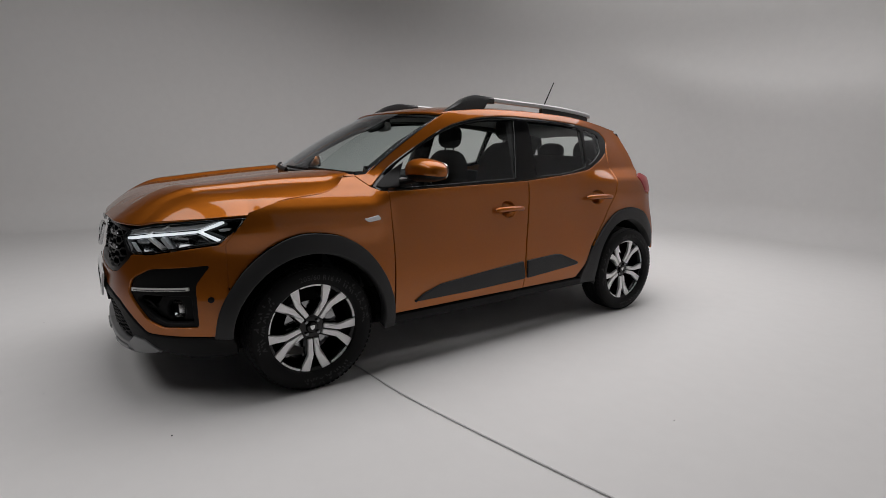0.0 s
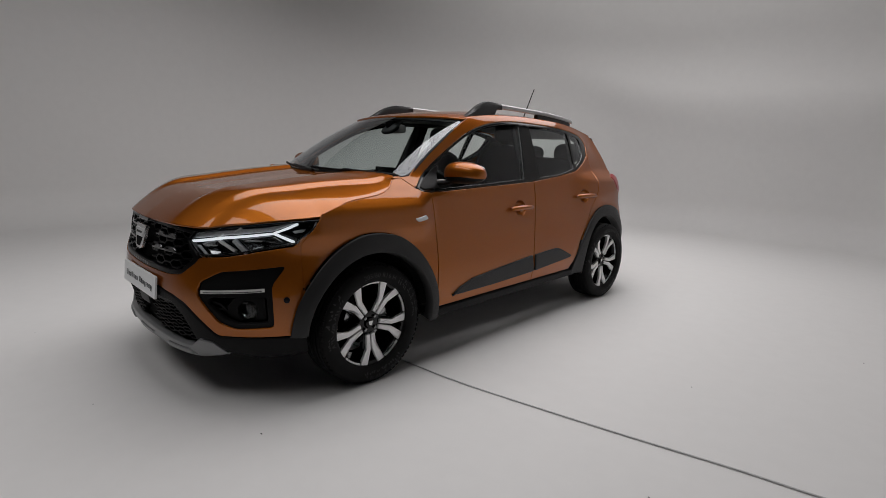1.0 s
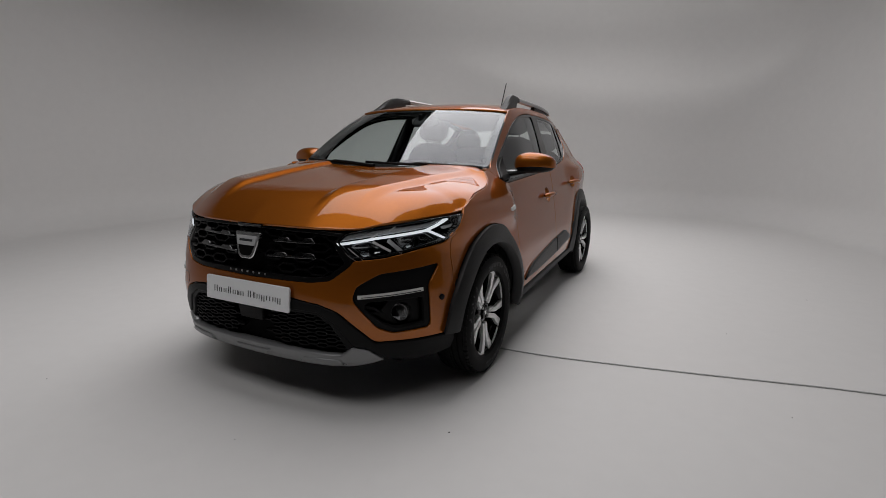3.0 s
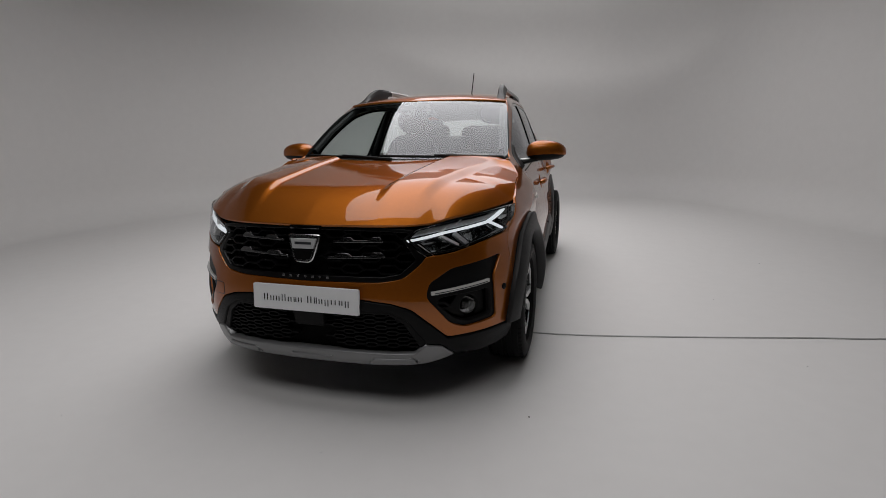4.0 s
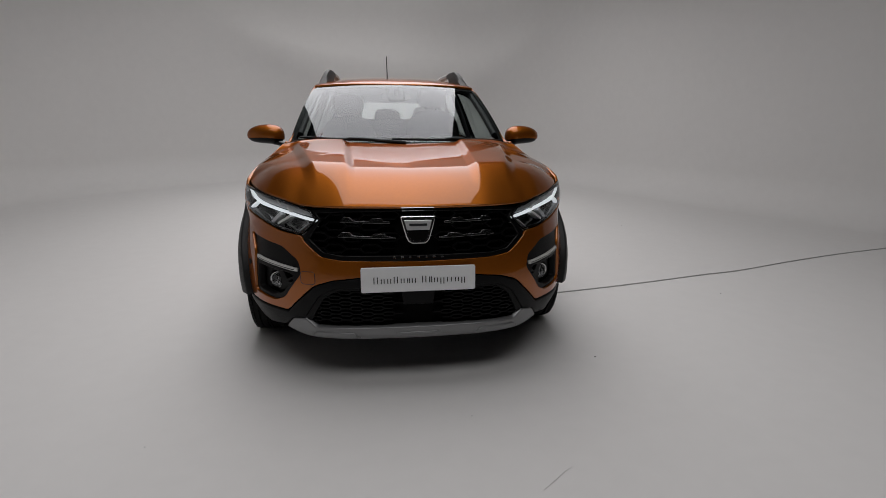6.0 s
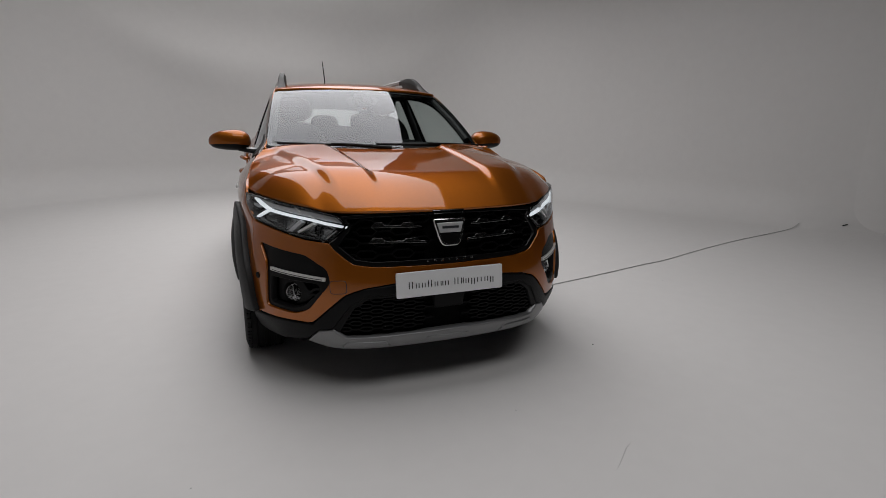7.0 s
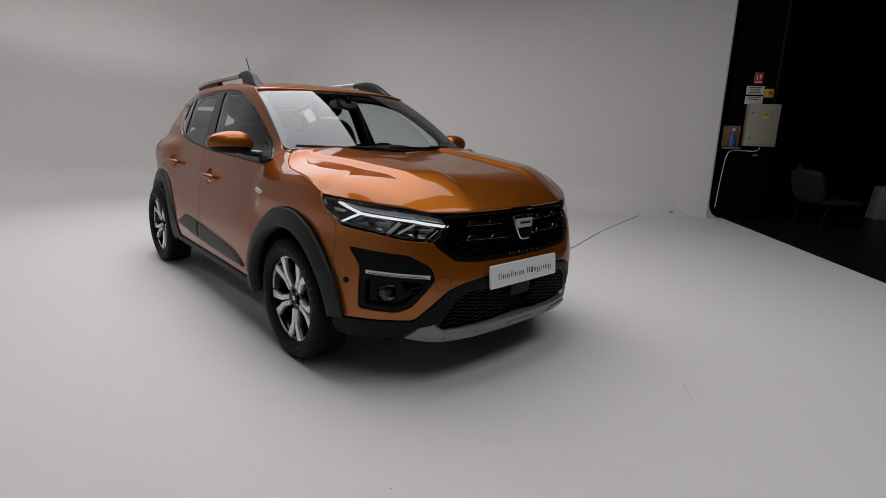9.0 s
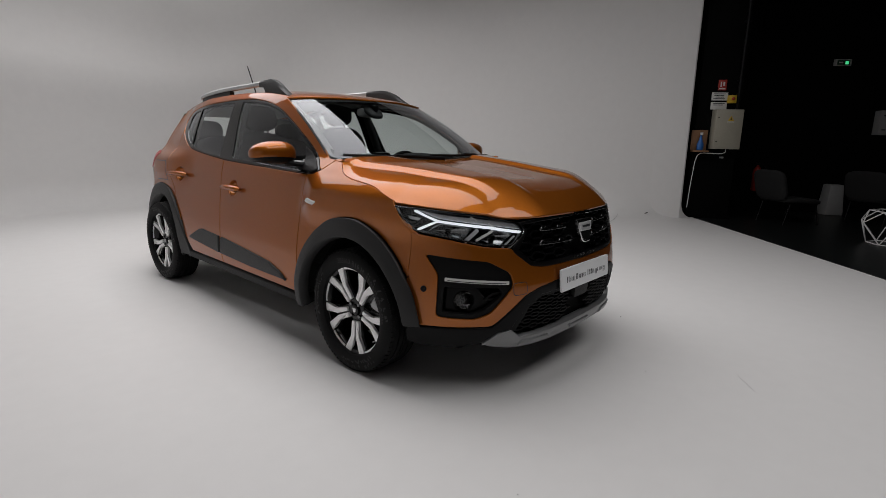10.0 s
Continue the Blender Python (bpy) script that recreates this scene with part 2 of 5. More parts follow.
def lifted(surf, ab, out):
    """Points on a surface of two numbers, lifted off it along its normal."""
    return surf(ab[:, 0], ab[:, 1]) + upright(surf, ab) * np.asarray(out).reshape(-1, 1)


def sheet(surf, outline, holes=(), gap=.002, thick=.014, out=0.0, step=.035, stretch=1.0, mid=None, edge=.003, closed=False):
    """Verts and faces of a pressed panel on a surface: rounded rim, turned-in edge. mid: the first number at which halves meet."""
    k = np.array([1, stretch])
    loops = []
    for i, loop in enumerate([outline, *holes]):
        loop = dense(np.array(loop, float) * k, step * .7)
        moved = inset(loop, (gap + edge) * (1 if i == 0 else -1))
        if mid is not None:
            at = np.abs(loop[:, 0] - mid) < 1e-4
            moved[at, 0] = mid
        loops.append(moved)
    v, f = flat(loops, step)
    count = {}
    for t in f:
        for a, b in ((t[0], t[1]), (t[1], t[2]), (t[2], t[0])):
            count[(a, b)] = count.get((a, b), 0) + 1
    rim = [(a, b) for (a, b) in count if (b, a) not in count]
    if mid is not None:
        rim = [(a, b) for a, b in rim if not (abs(v[a, 0] - mid) < 1e-4 and abs(v[b, 0] - mid) < 1e-4)]
    n2 = np.zeros_like(v)
    for a, b in rim:
        d = v[b] - v[a]
        d = np.array([d[1], -d[0]]) / (np.linalg.norm(d) + 1e-12)
        n2[a] += d
        n2[b] += d
    if mid is not None:
        n2[np.abs(v[:, 0] - mid) < 1e-4, 0] = 0
    n2 /= np.linalg.norm(n2, axis=1, keepdims=True) + 1e-12
    ids = sorted({i for e in rim for i in e})
    slot = {i: j for j, i in enumerate(ids)}
    wide = v[ids] + n2[ids] * edge
    top = lifted(surf, v / k, np.full(len(v), out))
    r1, r2 = lifted(surf, wide / k, np.full(len(ids), out - edge)), lifted(surf, wide / k, np.full(len(ids), out - thick))
    nt, nr = upright(surf, v / k), upright(surf, wide / k)
    away = r1 - lifted(surf, v[ids] / k, np.full(len(ids), out - edge))
    away /= np.linalg.norm(away, axis=1, keepdims=True) + 1e-12
    verts = np.concatenate([np.hstack([top, nt]), np.hstack([r1, (nr * .6 + away) / 1.17]), np.hstack([r2, away])])
    n, m = len(v), len(ids)
    faces = [tuple(t) for t in f]
    for a, b in rim:
        faces += [(b, a, n + slot[a], n + slot[b]), (n + slot[b], n + slot[a], n + m + slot[a], n + m + slot[b])]
    if closed:
        back = np.hstack([lifted(surf, v / k, np.full(len(v), out - thick)), -nt])
        base = len(verts)
        verts = np.concatenate([verts, back])
        faces += [(base + t[2], base + t[1], base + t[0]) for t in f]
    return verts, faces


def mirrored(verts, faces):
    verts = np.array([tuple(v) for v in verts], float)
    return verts * ([-1, 1, 1] * 2)[:verts.shape[1]], [tuple(reversed(f)) for f in faces]


def whole(verts, faces):
    """Both halves in one mesh, joined along the middle."""
    v2, f2 = mirrored(verts, faces)
    n = len(verts)
    swap = np.arange(n) + n
    on = np.abs(verts[:, 0]) < 1e-5
    swap[on] = np.nonzero(on)[0]
    verts = verts.copy()
    verts[on, 3] = 0
    return np.concatenate([verts, v2]), list(faces) + [tuple(int(swap[i]) for i in f) for f in f2]


def pair(name, vf, mat, parent, label="", sharp=40):
    """The same part on both sides of the car, each an object of its own."""
    return [link(name, *vf, mat, parent, label, sharp), link(name, *mirrored(*vf), mat, parent, label, sharp)]


def lathe(profile, n=48, start=0.0, stop=2 * math.pi):
    """Turns (x, r) points round the x axis."""
    full = abs(stop - start - 2 * math.pi) < 1e-6
    count = n if full else n + 1
    ang = start + (stop - start) * np.arange(count) / n
    verts = [(x, r * math.sin(a), r * math.cos(a)) for a in ang for x, r in profile]
    k, faces = len(profile), []
    for i in range(n):
        j = (i + 1) % count
        faces += [(i * k + p, i * k + p + 1, j * k + p + 1, j * k + p) for p in range(k - 1)]
    return np.array(verts), faces


def prism(poly, low, high, bevel=0.0):
    """An outline in (y, z) drawn out along x, with a chamfer on the high side."""
    poly = np.array(poly, float)
    if np.sum(poly[:, 0] * np.roll(poly[:, 1], -1) - np.roll(poly[:, 0], -1) * poly[:, 1]) < 0:
        poly = poly[::-1]
    n = len(poly)
    rings = [np.column_stack([np.full(n, low), poly]), np.column_stack([np.full(n, high - bevel), poly])]
    if bevel:
        rings.append(np.column_stack([np.full(n, high), inset(poly, bevel)]))
    verts, faces = np.concatenate(rings), []
    for r in range(len(rings) - 1):
        faces += [(r * n + i, r * n + (i + 1) % n, (r + 1) * n + (i + 1) % n, (r + 1) * n + i) for i in range(n)]
    top = (len(rings) - 1) * n
    return verts, faces + [tuple(range(top, top + n)), tuple(range(n - 1, -1, -1))]


def tube(points, radius, n=8, squash=1.0):
    """A round bar along a line of points; radius may be a list."""
    pts = np.array(points, float)
    rad = np.broadcast_to(radius, len(pts))
    verts, faces = [], []
    tan = np.gradient(pts, axis=0)
    tan /= np.linalg.norm(tan, axis=1, keepdims=True) + 1e-12
    for p, t, r in zip(pts, tan, rad):
        s = np.cross(t, (0, 0, 1) if abs(t[2]) < .9 else (1, 0, 0))
        s /= np.linalg.norm(s)
        w = np.cross(s, t)
        verts += [p + r * (math.cos(a) * s + squash * math.sin(a) * w) for a in np.linspace(0, 2 * math.pi, n, endpoint=False)]
    for i in range(len(pts) - 1):
        faces += [(i * n + j, i * n + (j + 1) % n, (i + 1) * n + (j + 1) % n, (i + 1) * n + j) for j in range(n)]
    m = (len(pts) - 1) * n
    return np.array(verts), faces + [tuple(range(n - 1, -1, -1)), tuple(range(m, m + n))]


def flow(points, n=8):
    """A smooth line through points."""
    p = [np.array(q, float) for q in points]
    p = [2 * p[0] - p[1]] + p + [2 * p[-1] - p[-2]]
    out = []
    for a, b, c, d in zip(p, p[1:], p[2:], p[3:]):
        out += [.5 * (2 * b + (c - a) * k + (2 * a - 5 * b + 4 * c - d) * k * k + (3 * b - a - 3 * c + d) * k ** 3) for k in np.linspace(0, 1, n, endpoint=False)]
    return np.array(out + [p[-2]])


def block(size, bevel=.01, segments=2):
    bm = bmesh.new()
    bmesh.ops.create_cube(bm, size=1)
    bmesh.ops.scale(bm, vec=size, verts=bm.verts)
    if bevel:
        bmesh.ops.bevel(bm, geom=bm.edges[:], offset=min(bevel, min(size) * .45), segments=segments, affect="EDGES", profile=.5)
    return bm


def soft_block(size, power=.35, cuts=6):
    """A cushion: a box whose corners swell into a rounded form."""
    bm = bmesh.new()
    bmesh.ops.create_cube(bm, size=2)
    bmesh.ops.subdivide_edges(bm, edges=bm.edges[:], cuts=cuts, use_grid_fill=True)
    for v in bm.verts:
        c = v.co
        k = (abs(c.x) ** (1 / power) + abs(c.y) ** (1 / power) + abs(c.z) ** (1 / power)) ** power
        v.co = Vector((c.x / k * size[0] / 2, c.y / k * size[1] / 2, c.z / k * size[2] / 2))
    return bm



# ---- studio ----
EDGE_X, EDGE_Y, ALONG, DEEP = 7.75, .72, Vector((-.810, -.586)), Vector((-.586, .810))


def studio(s, d, z=0.0):
    """A place in the studio: s along the front edge of the white floor, d into the cove."""
    p = Vector((EDGE_X, EDGE_Y)) + ALONG * s + DEEP * d
    return (p.x, p.y, z)


STUDIO_TURN = math.degrees(math.atan2(ALONG.y, ALONG.x))
COVE = material("white_cove_paint", (.70, .692, .682), .68, 0, 0, 9, .028, .05, 300)
STAGE_BLACK = material("black_stage_paint", (.0026, .0026, .0028), .88, 0, 0, 30, .3, .2, spec=.08)
STAGE_FLOOR = material("dark_stage_floor", (.008, .0092, .0092), .34, 0, 0, 22, .35, .08, spec=.35)


def rounded_plan(corners, radii, step=.35):
    """A plan line with rounded corners: rows of place and inward normal (to the left of the walk)."""
    p, out = [np.array(c, float) for c in corners], []
    for i, c in enumerate(p):
        if 0 < i < len(p) - 1:
            a, b = (p[i - 1] - c) / np.linalg.norm(p[i - 1] - c), (p[i + 1] - c) / np.linalg.norm(p[i + 1] - c)
            half = math.acos(np.clip(a @ b, -1, 1)) / 2
            reach, mid = radii[i] / math.tan(half), (a + b) / np.linalg.norm(a + b)
            centre = c + mid * radii[i] / math.sin(half)
            ends = [c + a * reach - centre, c + b * reach - centre]
            t0 = math.atan2(ends[0][1], ends[0][0])
            turn = (math.atan2(ends[1][1], ends[1][0]) - t0 + math.pi) % (2 * math.pi) - math.pi
            out += [centre + radii[i] * np.array([math.cos(t0 + turn * k), math.sin(t0 + turn * k)]) for k in np.linspace(0, 1, 17)]
        else:
            out.append(c)
    return np.array(out)


def cove():
    """White wall with rounded foot and rounded corners, closing round the car."""
    line = rounded_plan([(6.42, .66), (2.9, 8.0), (-5.9, 7.6), (-6.3, -7.5)], [0, 2.2, 5.8, 0])
    run = np.concatenate(([0], np.cumsum(np.hypot(*np.diff(line, axis=0).T))))
    at_run = np.concatenate((np.arange(0, 1.2, .1), np.arange(1.2, run[-1], .4)))
    path = np.stack([np.interp(at_run, run, line[:, i]) for i in (0, 1)], -1)
    tan = np.gradient(path, axis=0)
    inward = np.stack([-tan[:, 1], tan[:, 0]], -1)
    inward /= np.linalg.norm(inward, axis=1, keepdims=True)
    near = np.clip(at_run / 1.3, 0, 1)
    swing, lead = np.arctan2(inward[:, 1], inward[:, 0]) % (2 * math.pi), math.atan2(-.45, .89) % (2 * math.pi)
    swing = np.where(at_run < 1.3, lead + (swing - lead) * sstep(0, 1, near), swing)
    inward = np.stack([np.cos(swing), np.sin(swing)], -1)
    foot, size = .52, .5 + .5 * sstep(0, 1, near)
    prof = [(foot - foot * math.sin(a), foot - foot * math.cos(a)) for a in np.linspace(0, math.pi / 2, 14)] + [(0, z) for z in np.linspace(.8, 4.9, 7)]
    prof += [(-.05, 4.9), (-.05, -.02)]
    verts = [(p[0] + n[0] * o * k, p[1] + n[1] * o * k, z * (k if z < foot else 1) - .0006) for p, n, k in zip(path, inward, size) for o, z in prof]
    k = len(prof)
    faces = [(i * k + j, i * k + j + 1, (i + 1) * k + j + 1, (i + 1) * k + j) for i in range(len(path) - 1) for j in range(k - 1)]
    faces.append(tuple(range(k)))
    return tagged(link("wall_cove", verts, faces, COVE), "seamless white studio cove wall with a rounded foot", "wall", kind="structure")


cove()


def white_floor():
    rim = [(6.67, .54), (6.42, .67), (3.0, 8.05), (-6.4, 8.05), (-6.4, -10.86)]
    n = len(rim)
    v = [(x, y, z) for z in (-.05, 0) for x, y in rim]
    f = [tuple(range(n - 1, -1, -1)), tuple(range(n, 2 * n))] + [(i, (i + 1) % n, n + (i + 1) % n, n + i) for i in range(n)]
    return tagged(link("floor", v, f, COVE, sharp=20), "smooth matt white painted studio floor", "floor", kind="structure")


white_floor()


def slab(name, s0, s1, d0, d1, z0, z1, mat, label, category):
    v = [studio(s, d, z) for z in (z0, z1) for s, d in ((s0, d0), (s1, d0), (s1, d1), (s0, d1))]
    f = [(0, 1, 2, 3), (7, 6, 5, 4), (0, 4, 5, 1), (1, 5, 6, 2), (2, 6, 7, 3), (3, 7, 4, 0)]
    return tagged(link(name, v, f, mat, sharp=20), label, category, kind="structure")


slab("floor_stage", -6, 25, -14, 16, -.12, -.012, STAGE_FLOOR, "dark grey sealed studio floor", "floor")
slab("wall_side", -.55, -.35, -9, 1.6, -.012, 7.2, STAGE_BLACK, "black painted studio side wall", "wall")
slab("wall_front", -.85, 20.4, -9.2, -9, -.012, 7.2, STAGE_BLACK, "black painted studio wall", "wall")
slab("wall_far", 20.2, 20.4, -9, 13.6, -.012, 7.2, STAGE_BLACK, "black painted studio wall", "wall")
slab("wall_back", -.85, 20.2, 13.4, 13.6, -.012, 7.2, STAGE_BLACK, "black painted studio wall behind the cove", "wall")
slab("wall_link", -.85, -.65, 1.6, 13.4, -.012, 7.2, STAGE_BLACK, "black painted studio wall behind the cove", "wall")
slab("ceiling", -.85, 20.4, -9.2, 13.6, 7.2, 7.4, STAGE_BLACK, "black studio ceiling", "ceiling")


# unseen housing of the overhead softbox: black back, wall-shading side skirts, four hanging rods
LIGHT_BLACK = material("black_softbox_cloth", (.006, .006, .0062), .9, 0, 0, 40, .2, .1, spec=.1)


def softbox_housing():
    tilt = -math.degrees(math.atan(.25))
    m = pose(0, 2.5, 4.82, tilt)
    box = thing("softbox_housing", m, "unseen black softbox frame added to shade the side walls", "light")
    part("back_panel", block((4.1, 7.96, .05), .01), LIGHT_BLACK, box, "black back cloth", 40, pose(0, 0, .05))
    # skirts added to keep the softbox light off the upper side walls
    for side in (1, -1):
        part("light_flag", block((.03, 6.6, .24), .01), LIGHT_BLACK, box, "added black flap that cuts light to the side walls", 40, pose(side * 2.0, -.75, -.06))
        for y in (-3.6, 3.6):
            foot = m @ Vector((side * 1.8, y, .05))
            rod = np.array([(0, 0, 0), (0, 0, 7.22 - foot.z)])
            v, f = tube(rod, .012, 8)
            back = m.inverted()
            link("hanging_rod", [back @ (Vector(p) + foot) for p in v], f, LIGHT_BLACK, box)


softbox_housing()

# ---- the car: top surfaces ----
CROWN = curve([-.85, -.5, -.2, .1, .35], [.972, 1.010, 1.046, 1.076, 1.095])
SHUT = [(-.29, .928), (-.20, .957), (-.11, .978), (.0, .991), (.065, .998), (.13, 1.011), (.18, 1.030), (.215, 1.055), (.235, 1.073)]
SHUT_AT = [shell(u, z) for u, z in SHUT]
FLANK = curve([-.85] + [q[1] for q in SHUT_AT] + [.4], [.90] + [q[2] for q in SHUT_AT] + [1.085])
FLANK_X = curve([-.85] + [q[1] for q in SHUT_AT] + [.4], [.90] + [q[0] for q in SHUT_AT] + [.68])
LIP_Y = curve([0, .3, .45, .6, .7, .78, .83], [-.815, -.795, -.745, -.65, -.545, -.41, -.28])
LIP_Z = curve([0, .3, .45, .52, .6, .7, .78, .83], [.858, .856, .852, .853, .872, .886, .900, .912])
TOP_Z = curve([.85, .95, 1.1, 1.4, 1.7, 2.1, 2.5, 2.8, 3.05], [1.418, 1.448, 1.472, 1.497, 1.502, 1.490, 1.452, 1.405, 1.36])
ROOF_Z = curve([.75, .85, .95, 1.1, 1.4, 1.7, 2.1, 2.5, 2.8, 3.05], [1.425, 1.463, 1.489, 1.510, 1.533, 1.540, 1.527, 1.490, 1.440, 1.39])


def hood_top(x, y):
    x, y = np.broadcast_arrays(np.asarray(x, float), np.asarray(y, float))
    ax = np.abs(x)
    r = np.clip(ax / FLANK_X(y), 0, 1)
    s = np.clip((y - LIP_Y(ax)) / .30, 0, 1)
    z = CROWN(y) - (CROWN(y) - FLANK(y)) * r ** 5
    fade = sstep(.04, .30, y - LIP_Y(ax))
    inner, outer = .303 + .05 * (y + .6) / .8, .462 + .165 * (y + .6) / .8
    z = z - .004 * (1 - ax / .3) * (ax < .3) + .018 * fade * (1 - r ** 6) * sstep(inner - .032, inner + .020, ax)
    z = z - .022 * fade * (1 - r ** 6) * sstep(outer - .010, outer + .055, ax)
    front = LIP_Y(ax)
    edge = CROWN(front) - (CROWN(front) - FLANK(front)) * np.clip(ax / FLANK_X(front), 0, 1.1) ** 5
    z = z - np.maximum(0, edge - LIP_Z(ax)) * (1 - s) ** 2.2
    return np.stack([x, y, z], -1)


def roof_top(x, y):
    x, y = np.broadcast_arrays(np.asarray(x, float), np.asarray(y, float))
    low = TOP_Z(y)
    wide = shell(y, low)[..., 0]
    return np.stack([x, y, low + (ROOF_Z(y) - low) * (1 - np.clip(np.abs(x) / wide, 0, 1.05) ** 2.6)], -1)


def ruled(base, top, bow):
    """A curved pane between two lines; a runs sideways, v upwards, both in metres."""
    def at(a, v):
        a, v = np.broadcast_arrays(np.asarray(a, float), np.asarray(v, float))
        k, q = v / .76, (a / .66) ** 2
        lo = np.stack([a * base[0] / .66, base[1] + (base[2] - base[1]) * q, base[3] + (base[4] - base[3]) * q], -1)
        hi = np.stack([a * top[0] / .66, top[1] + (top[2] - top[1]) * q, top[3] + (top[4] - top[3]) * q], -1)
        p = lo + (hi - lo) * k[..., None]
        p[..., 2] += bow * 4 * k * (1 - k)
        return p
    return at


SCREEN_AT = ruled((.70, .20, .37, 1.082, 1.085), (.595, .838, .935, 1.456, 1.430), .022)
REAR_AT = ruled((-.565, 3.07, 2.98, 1.02, 1.02), (-.465, 2.88, 2.82, 1.405, 1.385), .012)

# ---- the car: outlines on the shell, (length along the plan, height) ----
LAMP = fillet([(-.285, .905), (-.46, .898), (-.72, .875), (-.93, .838), (-.975, .797), (-.895, .728), (-.76, .735), (-.60, .763), (-.405, .792), (-.33, .862)], .018)
POCKET = fillet([(-.472, .69), (-.54, .602), (-.533, .40), (-.715, .39), (-.79, .42), (-.90, .55), (-.882, .61), (-.775, .663)], .022)
ARCH_F = [(.385 * math.cos(a), .328 + .388 * math.sin(a)) for a in np.radians(np.linspace(-8, 176, 34))]
ARCH_R = [(2.612 + (.352 if math.cos(a) > 0 else .388) * math.cos(a), .328 + .388 * math.sin(a)) for a in np.radians(np.linspace(27, 190, 34))]
CLAD_F = flow([(.452, .268), (.440, .414), (.392, .56), (.295, .70), (.165, .783), (.03, .812), (-.08, .808), (-.196, .760), (-.31, .675), (-.385, .58), (-.435, .48), (-.463, .352)], 4)
CLAD_R = flow([(2.950, .47), (2.970, .56), (2.950, .67), (2.872, .762), (2.69, .803), (2.51, .782), (2.37, .712), (2.25, .61), (2.14, .475), (2.07, .345), (2.06, .275)], 4)
GLASS_LINE = flow([(.392, 1.033), (.620, 1.182), (.930, 1.347), (1.134, 1.412), (1.344, 1.446), (1.607, 1.459), (2.057, 1.446), (2.367, 1.419), (2.542, 1.392), (2.612, 1.347)], 5)
WAIST = flow([(2.612, 1.302), (2.548, 1.239), (2.384, 1.155), (2.168, 1.092), (1.578, 1.038), (.953, 1.015), (.480, 1.002), (.404, 1.011)], 5)
WINDOW = np.array(list(GLASS_LINE) + list(WAIST))
MID = U_NOSE

CAR = thing("car", pose(0, 0, 0), "orange metallic five-door hatchback with black cladding parked on white floor", "car")


def seam(*pts):
    return list(flow(pts, 4))


# outer panels
fender_line = [p for p in reversed(list(CLAD_F))]
FENDER = seam((-.33, .868), (-.30, .905)) + SHUT + [(.305, 1.081), (.369, 1.029), (.427, 1.004)] \
    + seam((.474, 1.000), (.468, .858), (.468, .675), (.456, .416)) + [p for p in CLAD_F if p[0] > -.43 and p[1] > .43] + [(-.39, .56), (-.40, .70), (-.40, .79)]
pair("fender", sheet(shell, FENDER, gap=.0008, edge=.0018, step=.03), PAINT, CAR, "orange metallic front fender")
DOOR_F = seam((.474, 1.000), (.468, .858), (.468, .675), (.462, .436), (.462, .327)) + [(.971, .327), (1.467, .325)] + seam((1.473, .384), (1.485, .610), (1.549, .889), (1.578, 1.036)) \
    + [p for p in WAIST if .48 < p[0] < 1.52]


def oval(u, z):
    return [(u + .062 * math.cos(a), z + .051 * math.sin(a)) for a in np.linspace(0, 2 * math.pi, 24, endpoint=False)]


def hollow(u0, z0):
    return lambda u, z: shell(u, z, -.001 - .052 * np.sqrt(np.clip(1 - ((np.asarray(u, float) - u0) / .0625) ** 2 - ((np.asarray(z, float) - z0) / .0515) ** 2, 0, 1)))


CUPS = ((1.352, .857), (2.262, .901))
doors = pair("front_door", sheet(shell, DOOR_F, holes=[oval(*CUPS[0])], gap=.003, step=.03), PAINT, CAR, "orange metallic front door")
DOOR_R = seam((1.578, 1.036), (1.549, .889), (1.485, .610), (1.473, .384), (1.467, .325)) + [(1.753, .325)] + seam((2.010, .325), (2.110, .425), (2.168, .547)) \
    + seam((2.250, .644), (2.361, .763), (2.449, .925), (2.507, 1.058), (2.530, 1.160), (2.542, 1.225)) + [p for p in WAIST if 1.595 < p[0] < 2.53]
rear_doors = pair("rear_door", sheet(shell, DOOR_R, holes=[oval(*CUPS[1])], gap=.003, step=.03), PAINT, CAR, "orange metallic rear door")
BODY_SIDE = [(.245, 1.083)] + seam((.380, 1.092), (.638, 1.259), (.877, 1.396), (.982, 1.448)) + [(y, float(TOP_Z(y))) for y in np.linspace(1.02, 2.80, 20)] \
    + seam((2.87, 1.36), (2.895, 1.28), (2.91, 1.20), (2.89, 1.08)) + [(2.81, 1.045), (2.875, .928), (2.98, .90)] + [(2.99, .72)] + [p for p in CLAD_R if p[0] > 2.12 and p[1] > .54 and p[0] < 2.975] \
    + seam((2.250, .644), (2.361, .763), (2.449, .925), (2.507, 1.058), (2.530, 1.160), (2.565, 1.250), (2.618, 1.311)) + [p for p in reversed(list(GLASS_LINE))] + [(.369, 1.029), (.305, 1.083)]
pair("body_side", sheet(shell, BODY_SIDE, gap=.0015, step=.03), PAINT, CAR, "orange metallic pillar, roof edge and rear quarter")

BUMPER = [(MID, .56)] + [(-1.2, .545), (-1.05, .528), (-.965, .50), (-.80, .355), (-.425, .353)] + seam((-.405, .42), (-.39, .506), (-.395, .555)) + [(-.40, .70), (-.402, .786)] \
    + [(-.405, .784), (-.60, .757), (-.76, .729), (-.892, .722), (-.905, .70), (-1.0, .632), (-1.10, .618), (-1.25, .615), (MID, .612)]
BUMPER = BUMPER[:1] + [p for p in fillet(BUMPER, .02, 3) if p[0] > MID + .03] + BUMPER[-1:]
front_bumper = link("front_bumper", *whole(*sheet(shell, BUMPER, holes=[POCKET], mid=MID, step=.028, gap=.0006, edge=.0015)), PAINT, CAR, "orange metallic front bumper")

